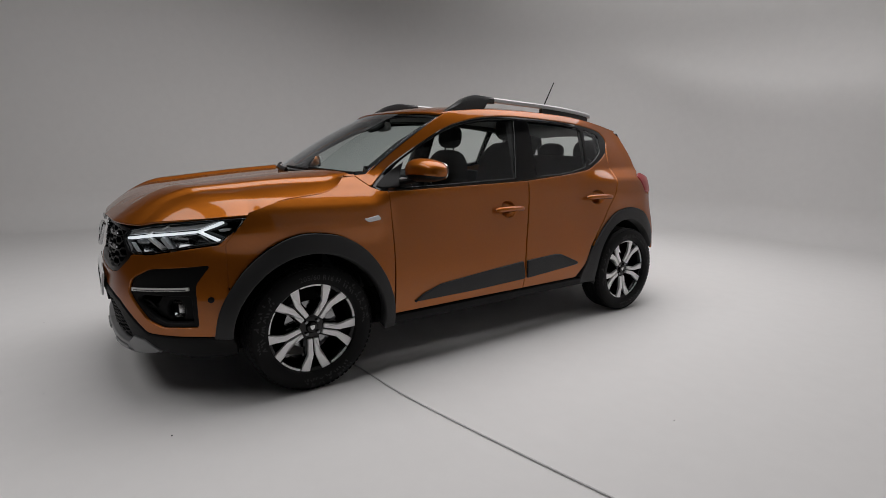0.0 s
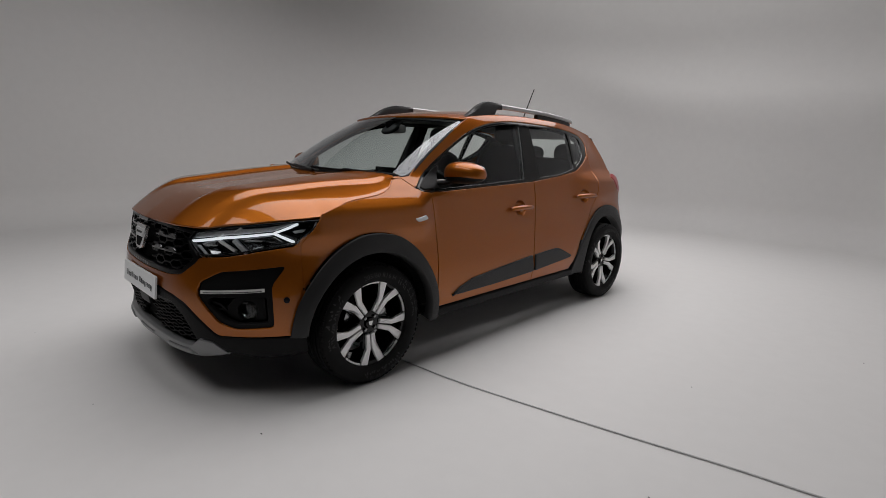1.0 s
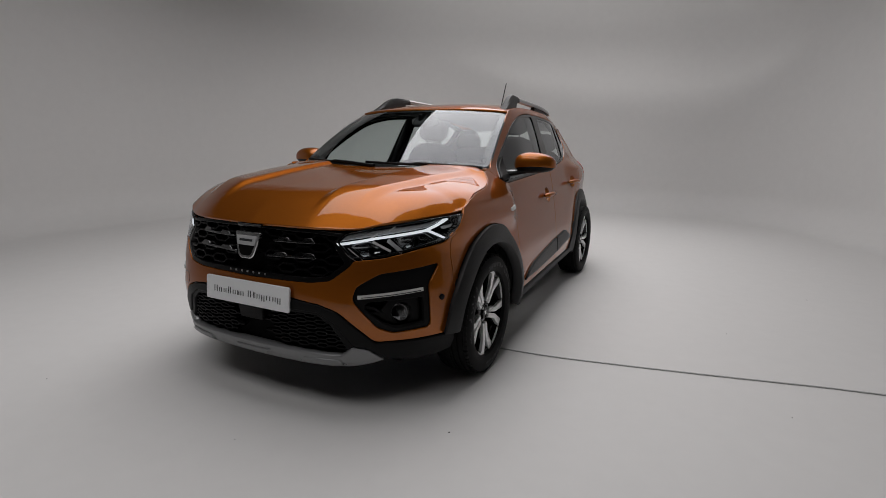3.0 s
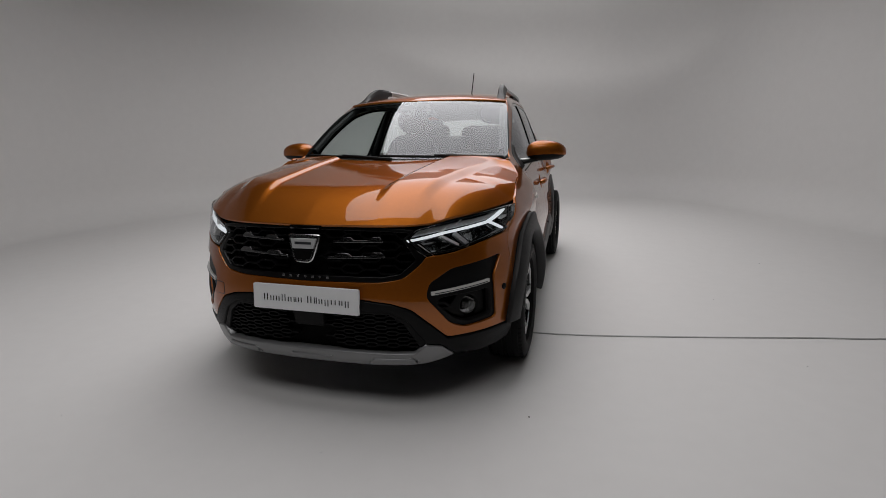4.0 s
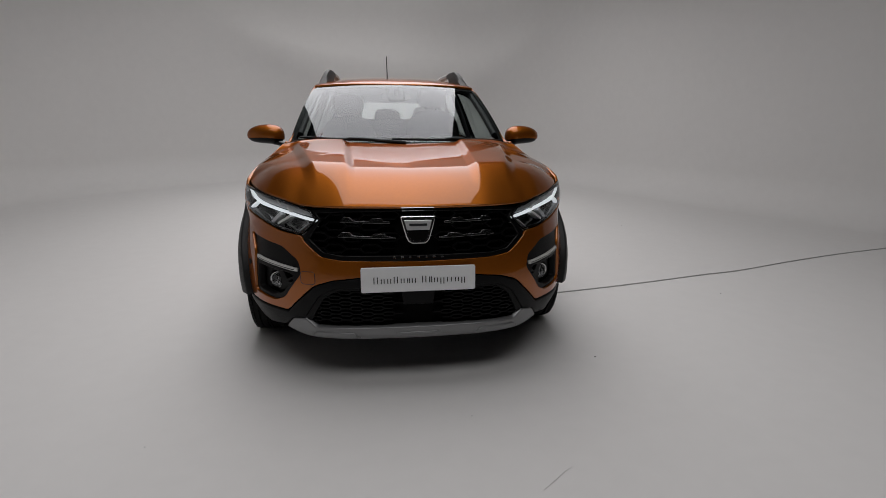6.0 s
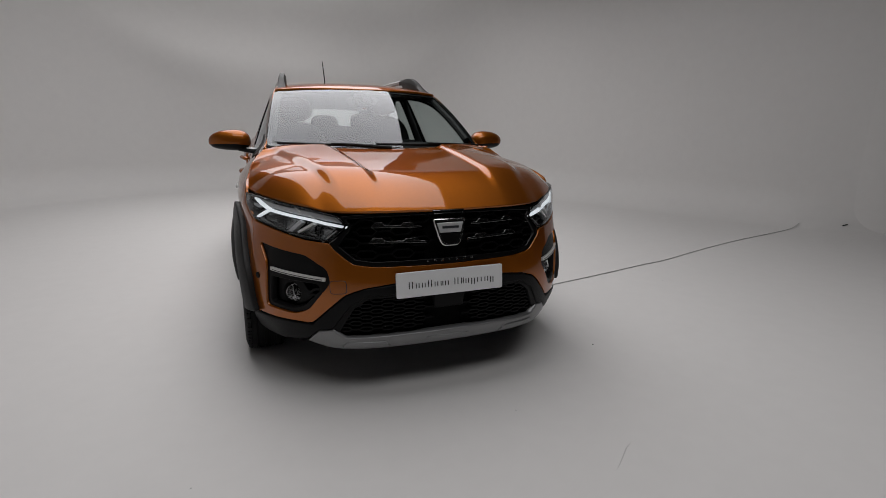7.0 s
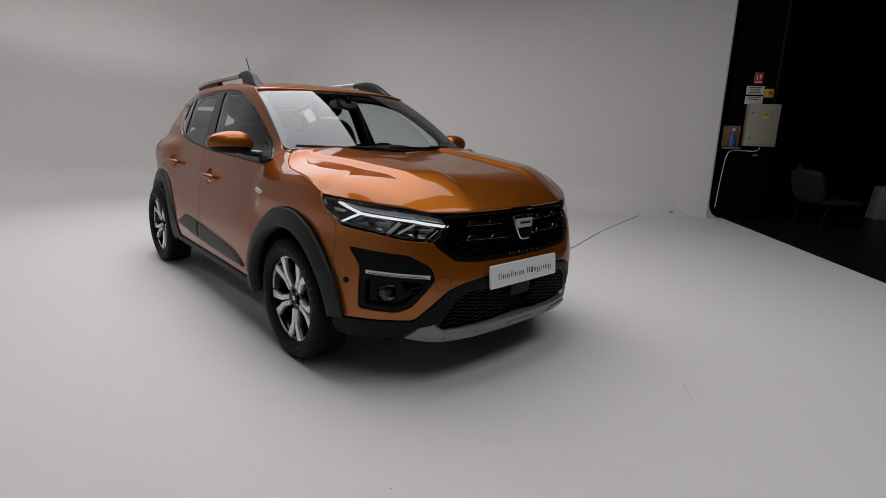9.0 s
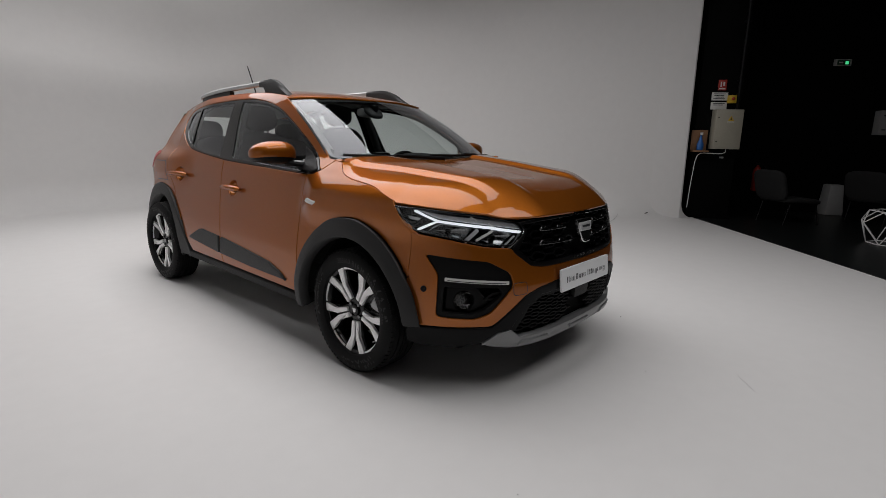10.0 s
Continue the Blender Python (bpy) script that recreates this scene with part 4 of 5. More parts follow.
# door mirrors
for side in (1, -1):
    m = Matrix.Diagonal((side, 1, 1, 1))

    def bent(bm, move, name, mat, parent, label=""):
        for v in bm.verts:
            v.co = m @ Vector(move(v.co))
        return part(name, bm, mat, parent, label, 60)

    def cap(c):
        k = (c.x + .125) / .25
        return (.895 + c.x, .632 + c.y * 1.2 * (1 - .18 * k) + .035 * k, 1.108 + c.z * 1.16 * (1.0 - .26 * k) + .010 * (1 - (2 * k - 1) ** 2) - .004)

    def upper_half(low, high, size):
        bm = soft_block(size, .38, 8)
        bmesh.ops.bisect_plane(bm, geom=bm.verts[:] + bm.edges[:] + bm.faces[:], plane_co=(0, 0, low), plane_no=(0, 0, -1), clear_outer=True)
        if high < 1:
            bmesh.ops.bisect_plane(bm, geom=bm.verts[:] + bm.edges[:] + bm.faces[:], plane_co=(0, 0, high), plane_no=(0, 0, 1), clear_outer=True)
        return bm

    mirror = bent(upper_half(-.020, 1, (.248, .15, .128)), cap, "door_mirror", PAINT, CAR, "orange door mirror cap")
    bent(upper_half(-1, -.017, (.238, .142, .122)), cap, "mirror_base", BLACK, mirror, "black mirror underside")
    arm = tube([(.70, .58, 1.045), (.76, .585, 1.048), (.84, .62, 1.065)], [.03, .028, .03], 10, .6)
    link("mirror_arm", *(arm if side > 0 else mirrored(*arm)), BLACK, mirror, "black mirror arm")
    tip = tube([(.735, .575, 1.062), (.765, .572, 1.064), (.80, .580, 1.068)], [.006, .010, .005], 8, .8)
    link("mirror_marker", *(tip if side > 0 else mirrored(*tip)), FROST, mirror, "small pale marker")
    face = soft_block((.17, .012, .10), .3, 4)
    bent(face, lambda c: (.898 + c.x, .728 + c.y + .03 * c.x, 1.112 + c.z * (1 - 1.2 * c.x)), "mirror_glass", CHROME, mirror, "mirror glass")
    corner = sheet(shell, fillet([(.439, 1.015), (.556, 1.022), (.632, 1.155), (.480, 1.074), (.410, 1.029)], .01, 3), gap=0, out=.004, thick=.02, step=.02)
    link("mirror_foot", *(corner if side > 0 else mirrored(*corner)), BLACK, mirror, "black triangular mirror foot")

# roof rails
for side in (1, -1):
    ys = np.linspace(.985, 2.50, 48)
    crest = curve([.985, 1.08, 1.17, 1.28, 1.44, 1.9, 2.3, 2.45, 2.5], [1.452, 1.505, 1.555, 1.582, 1.578, 1.567, 1.542, 1.526, 1.512])
    base = np.array([(float(shell(y, float(TOP_Z(y)))[0]) - .045, y, float(roof_top(.5, y)[2])) for y in ys])
    ridge = lambda y: float(crest(y)) - float(np.interp(y, base[:, 1], base[:, 2]))

    def rail(y0, y1, wide, low, mat, name, parent, label, under=0.0):
        keep = (ys >= y0 - 1e-6) & (ys <= y1 + 1e-6)
        rows, out = base[keep], []
        for b in rows:
            t, s = float(ridge(b[1])) - under, float(low(b[1]))
            out.append([b + d for d in ((wide, 0, s), (wide * .96, 0, t * .7 + s * .3), (wide * .55, 0, t), (-wide * .55, 0, t), (-wide * .96, 0, t * .7 + s * .3), (-wide, 0, s))])
        n, f = len(out), []
        for i in range(n - 1):
            f += [(i * 6 + j, i * 6 + (j + 1) % 6, (i + 1) * 6 + (j + 1) % 6, (i + 1) * 6 + j) for j in range(6)]
        f += [tuple(range(5, -1, -1)), tuple(range((n - 1) * 6, n * 6))]
        v = np.concatenate(out)
        return link(name, *((v, f) if side > 0 else mirrored(v, f)), mat, parent, label, 35)

    bar = rail(1.40, 2.49, .021, lambda y: max(-.01, ridge(y) - .03), RAIL, "roof_rail", CAR, "satin silver roof rail bar")
    rail(.985, 1.45, .027, lambda y: -.008 if y < 1.36 else ridge(y) * .45, CLAD, "rail_foot", bar, "dark grey rail foot")
    rail(1.90, 2.46, .018, lambda y: -.008, CLAD, "rail_foot", bar, "dark grey rail foot", .027)

# aerial
root = np.array([.0, 2.36, float(roof_top(0, 2.36)[2])])
aerial = link("aerial", *tube([root + (0, 0, -.005), root + (0, .012, .02), root + (0, .02, .03)], [.018, .012, .006], 12), BLACK, CAR, "black roof aerial")
link("aerial_rod", *tube([root + (0, .018, .028), root + (0, .165, .305)], [.006, .004], 8), BLACK, aerial)

# wipers and cowl
link("cowl", *sheet(lambda a, b: SCREEN_AT(a, b) + np.array([0, 0, -.012]), [(-.655, -.16), (.655, -.16), (.655, .02), (-.655, .02)], gap=0, thick=.02, step=.05), BLACK, CAR, "black plastic cowl")
for a0, a1, v0, v1 in ((-.60, -.03, .016, -.008), (-.06, .58, .014, -.006)):
    line = [SCREEN_AT(a0 + (a1 - a0) * k, v0 + (v1 - v0) * k) + np.array([0, -.010, .014]) for k in np.linspace(0, 1, 10)]
    wiper = link("wiper", *tube(line, .0075, 8), BLACK, CAR, "black windscreen wiper")
    mid_k = .5 * (a0 + a1)
    link("wiper_arm", *tube([SCREEN_AT(a1 + .05, -.03) + np.array([0, -.01, .02]), SCREEN_AT(mid_k + .12, -.01) + np.array([0, -.016, .024]), SCREEN_AT(mid_k, .008) + np.array([0, -.013, .020])], [.012, .010, .007], 8), BLACK, wiper)

# ---- wheels ----
def lettering(text, size):
    """The flat outline of a line of text, centred on 0, as points and faces."""
    font = bpy.data.curves.new("lettering", "FONT")
    font.body, font.size, font.align_x, font.resolution_u, font.space_character = text, size, "CENTER", 2, 1.08
    holder = bpy.data.objects.new("lettering", font)
    flat = holder.to_mesh()
    points, faces = [tuple(v.co[:2]) for v in flat.vertices], [tuple(q.vertices) for q in flat.polygons]
    holder.to_mesh_clear()
    bpy.data.objects.remove(holder)
    bpy.data.curves.remove(font)
    return points, faces


def build_wheel():
    prof = [(.066, .216), (.070, .230), (.064, .233), (.055, .226), (.030, .214), (-.02, .195), (-.10, .200), (-.105, .215), (-.10, .207), (-.02, .188), (.03, .205), (.06, .212)]
    wheel = link("wheel", *lathe(prof + prof[:1], 64), GLOSS, CAR, "two-tone alloy wheel with five forked spokes", 35)
    side = [(-.07, .228), (-.090, .232), (-.1005, .250), (-.1025, .277), (-.095, .303), (-.083, .317), (-.074, .3225)]
    tread = []
    for x0, x1 in ((-.070, -.046), (-.038, -.012), (-.005, .005), (.012, .038), (.046, .070)):
        tread += [(x0, .318), (x0 + .001, .3262 - abs(x0) * .03), (x1 - .001, .3262 - abs(x1) * .03), (x1, .318)]
    prof = [(-x, r) for x, r in side[::-1]]
    tyre = link("tyre", *lathe(side + tread + prof, 96), RUBBER, wheel, "black all-season tyre", 30)
    for sign in (1, -1):
        blocks_v, blocks_f = [], []
        for k in range(72):
            a = 2 * math.pi * k / 72
            v, f = prism([(-.0085, -.004), (.0085, -.004), (.0085, .0035), (-.0085, .0035)], .072, .090, .002)
            turn = Matrix.Rotation(a, 3, "X")
            lean = np.array([(x * sign, y, z + .3215 - max(0, x - .078) * .45) for x, y, z in v])
            blocks_f += [tuple(i + len(blocks_v) for i in (q if sign > 0 else q[::-1])) for q in f]
            blocks_v += [tuple(turn @ Vector(p)) for p in lean]
        tagged(link("tread_shoulder", blocks_v, blocks_f, RUBBER, tyre), kind="stuff")
    marks_v, marks_f = [], []
    rng = random.Random(4)
    for base in (.68, 2.5, 4.5):
        for k in range(16):
            a, r0, r1, skew = base + k * .062, .250 + rng.random() * .015, .285 + rng.random() * .02, rng.uniform(-.09, .09)
            pts = []
            for r, d in ((r0, 0), (r1, skew)):
                for w in (-.004, .004):
                    pts.append((r, a + d + w / r))
            for r, b in (pts[0], pts[1], pts[3], pts[2]):
                marks_v.append((.1025 - max(0, r - .275) * .22 - max(0, .25 - r) * .1 + .0012, r * math.sin(b), r * math.cos(b)))
            n = len(marks_v)
            marks_f.append((n - 4, n - 3, n - 2, n - 1))
    tagged(link("sidewall_relief", marks_v, marks_f, GLOSS_RUBBER, tyre, "raised sidewall pattern"), kind="stuff")
    text_v, text_f = lettering("205/60 R16 H", .036)
    on_wall = []
    for x, y in text_v:
        radius, a = .258 + y, .16 + x / .272
        on_wall.append((.1025 - max(0, radius - .277) * .29 - max(0, .277 - radius) * .074 + .0016, radius * math.sin(a), radius * math.cos(a)))
    link("sidewall_print", on_wall, text_f, PRINT_RUBBER, tyre, "raised tyre size lettering")
    hub = link("hub_disc", *lathe([(.02, .0), (.035, .03), (.048, .032), (.050, .05), (.046, .064), (.02, .07), (-.02, .07)], 40), GLOSS, wheel, "black wheel centre")
    link("centre_cap", *lathe([(.060, .0), (.060, .022), (.057, .027), (.046, .028)], 32), GLOSS, wheel, "black centre cap")
    link("cap_emblem", *prism([(-.014, .012), (.014, .012), (.010, -.006), (.005, -.012), (-.005, -.012), (-.010, -.006)], .059, .0625, .001), CHROME, wheel, "pale emblem", 20)
    for k in range(4):
        a = math.radians(45 + 90 * k)
        v, f = lathe([(.062, .0), (.062, .006), (.060, .009), (.045, .0095), (.045, .013), (.049, .014), (.045, .016)], 12)
        link("wheel_bolt", v + [0, .044 * math.cos(a), .044 * math.sin(a)], f, DULL_CHROME, wheel)
    blade = fillet([(.060, .004), (.146, .0055), (.230, .034), (.2175, .081), (.142, .035), (.060, .027)], .0016, 2)
    under = fillet([(.05, -.036), (.14, -.044), (.217, -.084), (.224, -.04), (.15, .0), (.224, .04), (.217, .084), (.14, .044), (.05, .036)], .008, 3)
    for k in range(5):
        turn = Matrix.Rotation(math.radians(72 * k - 90), 4, "X")
        for sign in (1, -1):
            poly = [(r, t * sign) for r, t in blade]
            v, f = prism(poly, .044, .060, .0025)
            v = [(x + (y - .06) * .078, y, z) for x, y, z in v]
            link("spoke_face", [turn @ Vector(p) for p in v], f, ALLOY, wheel, "machined silver spoke face", 25)
        v, f = prism(under, .015, .046, .006)
        link("spoke", [turn @ Vector((x + (y - .06) * .03, y, z)) for x, y, z in v], f, GLOSS, wheel, "black spoke", 25)
        a0 = math.radians(72 * k - 90)
        arc = [(math.cos(a0 + b), math.sin(a0 + b)) for b in np.radians(np.linspace(22, 50, 12))]
        poly = [(c * .232, s * .232) for c, s in arc] + [(c * .219, s * .219) for c, s in reversed(arc)]
        link("rim_arc", *prism(poly, .055, .0735, .001), ALLOY, wheel, "machined silver rim edge", 25)
    link("brake_disc", *lathe([(-.03, .05), (-.005, .06), (-.005, .125), (-.025, .126), (-.03, .07)], 40), DULL_CHROME, wheel, "steel brake disc")
    caliper = block((.05, .07, .12), .012)
    part("brake_caliper", caliper, CLEAR_LAMP, wheel, "grey brake caliper", 40, pose(-.0, .105, .03, 20, 0, 0))
    return wheel


PRINT_RUBBER = material("smooth_rubber_print", (.010, .010, .0105), .45, 0, 0, 90, .1, 0)
GLOSS_RUBBER = material("moulded_rubber", (.0045, .0045, .005), .55, 0, 0, 90, .2, 0)
first_wheel = build_wheel()
first_wheel.matrix_basis = pose(.788, 0, .326, 2)
for at in (pose(.755, 2.562, .326, 5), pose(-.788, 0, .326, 3, 0, 180), pose(-.755, 2.562, .326, 6, 0, 180)):
    copy_thing(first_wheel, at)

# wheel wells, floor pan, inner doors: dark, behind every gap
for side in (1, -1):
    for y in (0, 2.604):
        v, f = lathe([(.30, .39), (.60, .40), (.80 if y == 0 else .735, .386 if y == 0 else .375)], 28, math.radians(-98 if y else -95), math.radians(80 if y else 98))
        f = [tuple(reversed(q)) for q in f]
        v = v + [0, y, .328]
        link("wheel_well", *((v, f) if side > 0 else mirrored(v, f)), DARK, CAR, "black wheel arch liner")
    liner = sheet(shell, [(.50, .24), (2.18, .24), (2.30, .75), (2.70, .80), (2.90, .6), (2.95, 1.0), (2.45, 1.08), (2.1, 1.07), (1.5, 1.02), (.9, .99), (.42, .98), (.42, .5)], gap=0, out=-.05, thick=.02, step=.08, closed=True)
    link("door_trim", *(liner if side > 0 else mirrored(*liner)), TRIM, CAR, "dark grey inner door trim")
    inner = sheet(shell, [(-.90, .26), (-.40, .26), (-.40, .90), (-.90, .80)], gap=0, out=-.075, thick=.02, step=.06, closed=True)
    link("inner_wing", *(inner if side > 0 else mirrored(*inner)), DARK, CAR)
part("floor_pan", block((1.30, 3.6, .06), .02), DARK, CAR, "dark floor pan", 40, pose(0, 1.25, .235))
part("front_tray", block((.95, .42, .05), .02), DARK, CAR, "", 40, pose(0, -.46, .26))
part("engine_bay", block((1.10, .72, .40), .08), DARK, CAR, "dark engine bay", 40, pose(0, -.15, .66))
part("tailgate_trim", block((1.2, .05, .55), .02), TRIM, CAR, "", 40, pose(0, 3.02, .70))

# ---- cabin ----
link("headliner", *whole(*sheet(lambda x, y: roof_top(x, y) - np.array([0, 0, .045]), [(0, .92), (.50, .99), (.52, 1.2), (.47, 2.4), (.40, 2.85), (0, 2.9)], mid=0, gap=0, thick=.01, step=.12, closed=True)), LINING, CAR, "pale grey headliner")
v, f = prism([(.30, .98), (.42, 1.025), (.62, 1.035), (.74, 1.03), (.80, .98), (.80, .86), (.70, .72), (.62, .45), (.35, .45)], -.68, .68, 0)
link("dashboard", v, f, TRIM, CAR, "dark grey dashboard", 25)
part("media_screen", block((.21, .02, .12), .008), GLOSS, CAR, "dark touch screen", 30, pose(0, .76, 1.045, -10, 0, 0))
part("instrument_hood", soft_block((.34, .16, .10), .35), TRIM, CAR, "instrument hood", 60, pose(.36, .74, 1.05))
wheel_pose = pose(.37, .95, .925, -68, 0, 0)
ring = [(.185 * math.cos(a), .185 * math.sin(a), 0) for a in np.linspace(0, 2 * math.pi, 33)]
v, f = tube(ring, .016, 8)
steering = link("steering_wheel", v, f, BLACK, CAR, "black steering wheel")
steering.matrix_basis = wheel_pose
part("wheel_boss", soft_block((.15, .13, .06), .4), BLACK, steering, "", 60)
for a in (0, 180, 270):
    part("wheel_spoke", block((.15, .04, .015), .006), BLACK, steering, "", 40, pose(.10 * math.cos(radians(a)), .10 * math.sin(radians(a)), 0, 0, 0, a))


def seat(x, y, drop):
    base = part("seat", soft_block((.50, .52, .20), .3), FABRIC, CAR, "dark fabric front seat", 60, pose(x, y, .62, 6, 0, 0))
    part("backrest", soft_block((.49, .20, .66), .32), FABRIC, base, "", 60, pose(0, .30, .33 - drop, -14, 0, 0))
    part("headrest", soft_block((.27, .11, .19), .36), FABRIC, base, "", 60, pose(0, .415 - drop * .25, .755 - drop, -10, 0, 0))
    for dx in (-.06, .06):
        part("headrest_post", block((.012, .012, .16), .004), DULL_CHROME, base, "", 40, pose(dx, .395 - drop * .25, .63 - drop, -12, 0, 0))


seat(.37, 1.38, .02)
seat(-.37, 1.38, .08)
bench = part("rear_bench", soft_block((1.22, .52, .20), .22), FABRIC, CAR, "dark fabric rear bench", 60, pose(0, 2.12, .63))
part("bench_back", soft_block((1.22, .18, .60), .22), FABRIC, bench, "", 60, pose(0, .32, .27, -16, 0, 0))
for x in (-.40, 0, .40):
    part("headrest", soft_block((.27, .10, .17), .36), FABRIC, bench, "", 60, pose(x, .42, .61 if x else .585, -10, 0, 0))
part("parcel_shelf", block((1.1, .5, .02), .005), TRIM, CAR, "dark parcel shelf", 40, pose(0, 2.76, 1.0))
mirror_in = part("interior_mirror", soft_block((.22, .035, .065), .3), LINING, CAR, "interior rear-view mirror", 60, pose(0, .86, 1.375, 8, 0, 0))
part("mirror_stalk", block((.03, .08, .05), .01), BLACK, mirror_in, "", 40, pose(0, -.04, .035))
part("sensor_housing", soft_block((.13, .17, .045), .36), TRIM, CAR, "mirror sensor housing", 60, pose(0, .83, 1.385, 32, 0, 0))
for side in (1, -1):
    post = tube([shell(1.57, 1.42, -.045) * [side, 1, 1], shell(1.53, 1.05, -.045) * [side, 1, 1], shell(1.48, .6, -.05) * [side, 1, 1]], [.035, .045, .05], 8, .6)
    link("pillar_trim", *post, TRIM, CAR, "dark pillar trim")
    rail_v = tube([shell(u, z, -.045) * [side, 1, 1] for u, z in ((.45, 1.12), (.65, 1.25), (.95, 1.40), (1.3, 1.455), (2.2, 1.43), (2.5, 1.36))], .022, 8)
    link("roof_trim", *rail_v, TRIM, CAR, "dark roof edge trim")
    rear_post = sheet(shell, [(2.53, 1.38), (2.85, 1.40), (2.90, 1.05), (2.45, 1.08), (2.46, 1.22)], gap=0, out=-.04, thick=.015, step=.06, closed=True)
    link("rear_pillar_trim", *(rear_post if side > 0 else mirrored(*rear_post)), TRIM, CAR, "dark rear pillar trim")


# ---- things on the floor and in the dark studio ----
CABLE = material("grey_cable_sheath", (.52, .52, .515), .5, 0, 0, 60, .15, .05)
line = flow([(.35, .22, .0045), (.72, .295, .0045), (1.13, .335, .0045), (1.5, .40, .0045), (2.0, .505, .0045), (2.5, .62, .0045), (2.85, .69, .0045), (3.45, .875, .0045), (4.2, 1.08, .0045), (5.0, 1.25, .0045), (5.42, 1.345, .0045), (5.60, 1.385, .0200), (5.74, 1.42, .058)], 10)
tagged(link("floor_cable", *tube(line, .0045, 8), CABLE), "thin grey cable lying across the white floor", "cable")
GREY_BOX = material("grey_enamel", (.34, .32, .26), .45, 0, .1, 30, .08, .04)
EXTINGUISHER_RED = material("dark_red_enamel", (.30, .022, .014), .4, 0, .2, 60, .08, 0)
YELLOW = material("yellow_plastic", (.55, .36, .03), .45, 0, 0, 60, .08, 0)
SIGN_RED = material("red_print", (.36, .028, .018), .5, 0, 0, 60, .06, 0)
SIGN_WHITE = material("white_print", (.62, .62, .60), .5, 0, 0, 60, .05, 0)
BLUE = material("blue_plastic", (.02, .12, .38), .4, 0, 0, 60, .12, 0)
WOOD = material("raw_plywood", (.23, .12, .06), .7, 0, 0, 30, .2, .1)
CHAIR_CLOTH = material("charcoal_upholstery", (.007, .0071, .0073), .9, 0, 0, 200, .2, .3)
WIRE_WHITE = material("white_wire", (.75, .75, .74), .4, 0, 0, 60, .05, 0)
STOOL_GREY = material("pale_grey_stool", (.30, .30, .295), .6, 0, 0, 30, .08, .05)
EXIT_GLOW = glowing("exit_sign_green", (.03, .8, .28), .8)
EXIT_FACE = material("dark_green_face", (.008, .055, .028), .35, 0, 0, 60, .1, 0)
SIGN_CASE = material("grey_sign_case", (.42, .42, .41), .5, 0, 0, 60, .05, 0)


def at(s, d, z):
    """A pose in the studio with x along s and y along d."""
    return Matrix.Translation(studio(s, d, z)) @ pose(0, 0, 0, 0, 0, STUDIO_TURN)


PIER = Vector((-2.05, -2.46, 1.224))


def on_pier(s, d, z):
    """A pose on the black pier beside the cove, which stands nearer than the side wall; smaller by the same share."""
    p = PIER + (Vector(studio(s, d, z)) - PIER) * .868
    return Matrix.Translation(p) @ pose(0, 0, 0, 0, 0, STUDIO_TURN) @ Matrix.Diagonal((.868, .868, .868, 1))


# the studio's frame is left handed seen from above, so y runs against d
def box_on(parent, name, s, d, z, size, mat, bevel=.004, label=""):
    return part(name, block(size, bevel), mat, parent, label, 40, pose(s, -d, z))


pier = part("wall_pier", block((.14, .76, 5.6), .004), STAGE_BLACK, None, "black painted pier beside the cove", 40, on_pier(-.43, -.17, 2.6) @ pose(0, 0, -.55))
tagged(pier, "black painted pier beside the white cove", "wall", kind="structure")

cabinet = thing("electric_cabinet", on_pier(-.35, -.285, 1.10), "beige metal electric cabinet with warning triangle on black wall", "cabinet")
box_on(cabinet, "cabinet_body", .10, 0, .355, (.20, .47, .70), GREY_BOX, .006)
box_on(cabinet, "cabinet_door", .209, 0, .355, (.018, .46, .69), GREY_BOX, .004)
for z in (.14, .56):
    box_on(cabinet, "cabinet_lock", .22, .19, z, (.012, .02, .02), BLACK, .003)
v, f = prism([(-.055, .0), (.055, .0), (0, .095)], .219, .222, .0005)
link("warning_triangle", v + [0, .02, .50], f, YELLOW, cabinet, "yellow warning triangle", 20)
v, f = prism([(-.012, .0), (.012, .0), (.002, .045), (-.006, .045)], .222, .2235, 0)
link("triangle_mark", v + [0, .02, .52], f, INK, cabinet, "", 20)
box_on(cabinet, "print_bar", .2195, -.02, .485, (.003, .12, .012), SIGN_WHITE, 0)
plug = thing("wall_plug", on_pier(-.35, -.51, 1.16), "small blue power plug beside the electric cabinet", "plug")
box_on(plug, "plug_body", .05, 0, .05, (.10, .08, .09), BLUE, .02)
clip = thing("wall_clip", on_pier(-.35, -.30, .93), "small pale cable clip on black wall", "clip")
box_on(clip, "clip_body", .02, 0, .02, (.03, .07, .03), STOOL_GREY, .006)
switch = thing("isolator_switch", on_pier(-.35, -.345, 1.92), "yellow isolator switch with red knob", "switch")
box_on(switch, "switch_body", .05, 0, .07, (.10, .13, .14), YELLOW, .008)
v, f = lathe([(.10, .0), (.10, .025), (.125, .028), (.13, .02), (.13, 0)], 20)
link("switch_knob", v + [0, 0, .075], f, SIGN_RED, switch, "red knob")
for z0, z1, n in ((1.97, 2.11, 4), (1.81, 1.94, 2)):
    sign = thing("notice_sign", on_pier(-.345, -.145, z0), "white printed notice on black wall", "sign", "wall notices")
    box_on(sign, "sign_panel", .003, 0, (z1 - z0) / 2, (.006, .28, z1 - z0), SIGN_WHITE, .001)
    for k in range(n):
        box_on(sign, "print_bar", .0068, .01 * (k % 2), (z1 - z0) * (.82 - .2 * k), (.0016, .20 - .03 * (k % 3), .012), INK, 0)
fire = thing("fire_sign", on_pier(-.345, -.17, 2.15), "red fire-point sign with white pictogram", "sign")
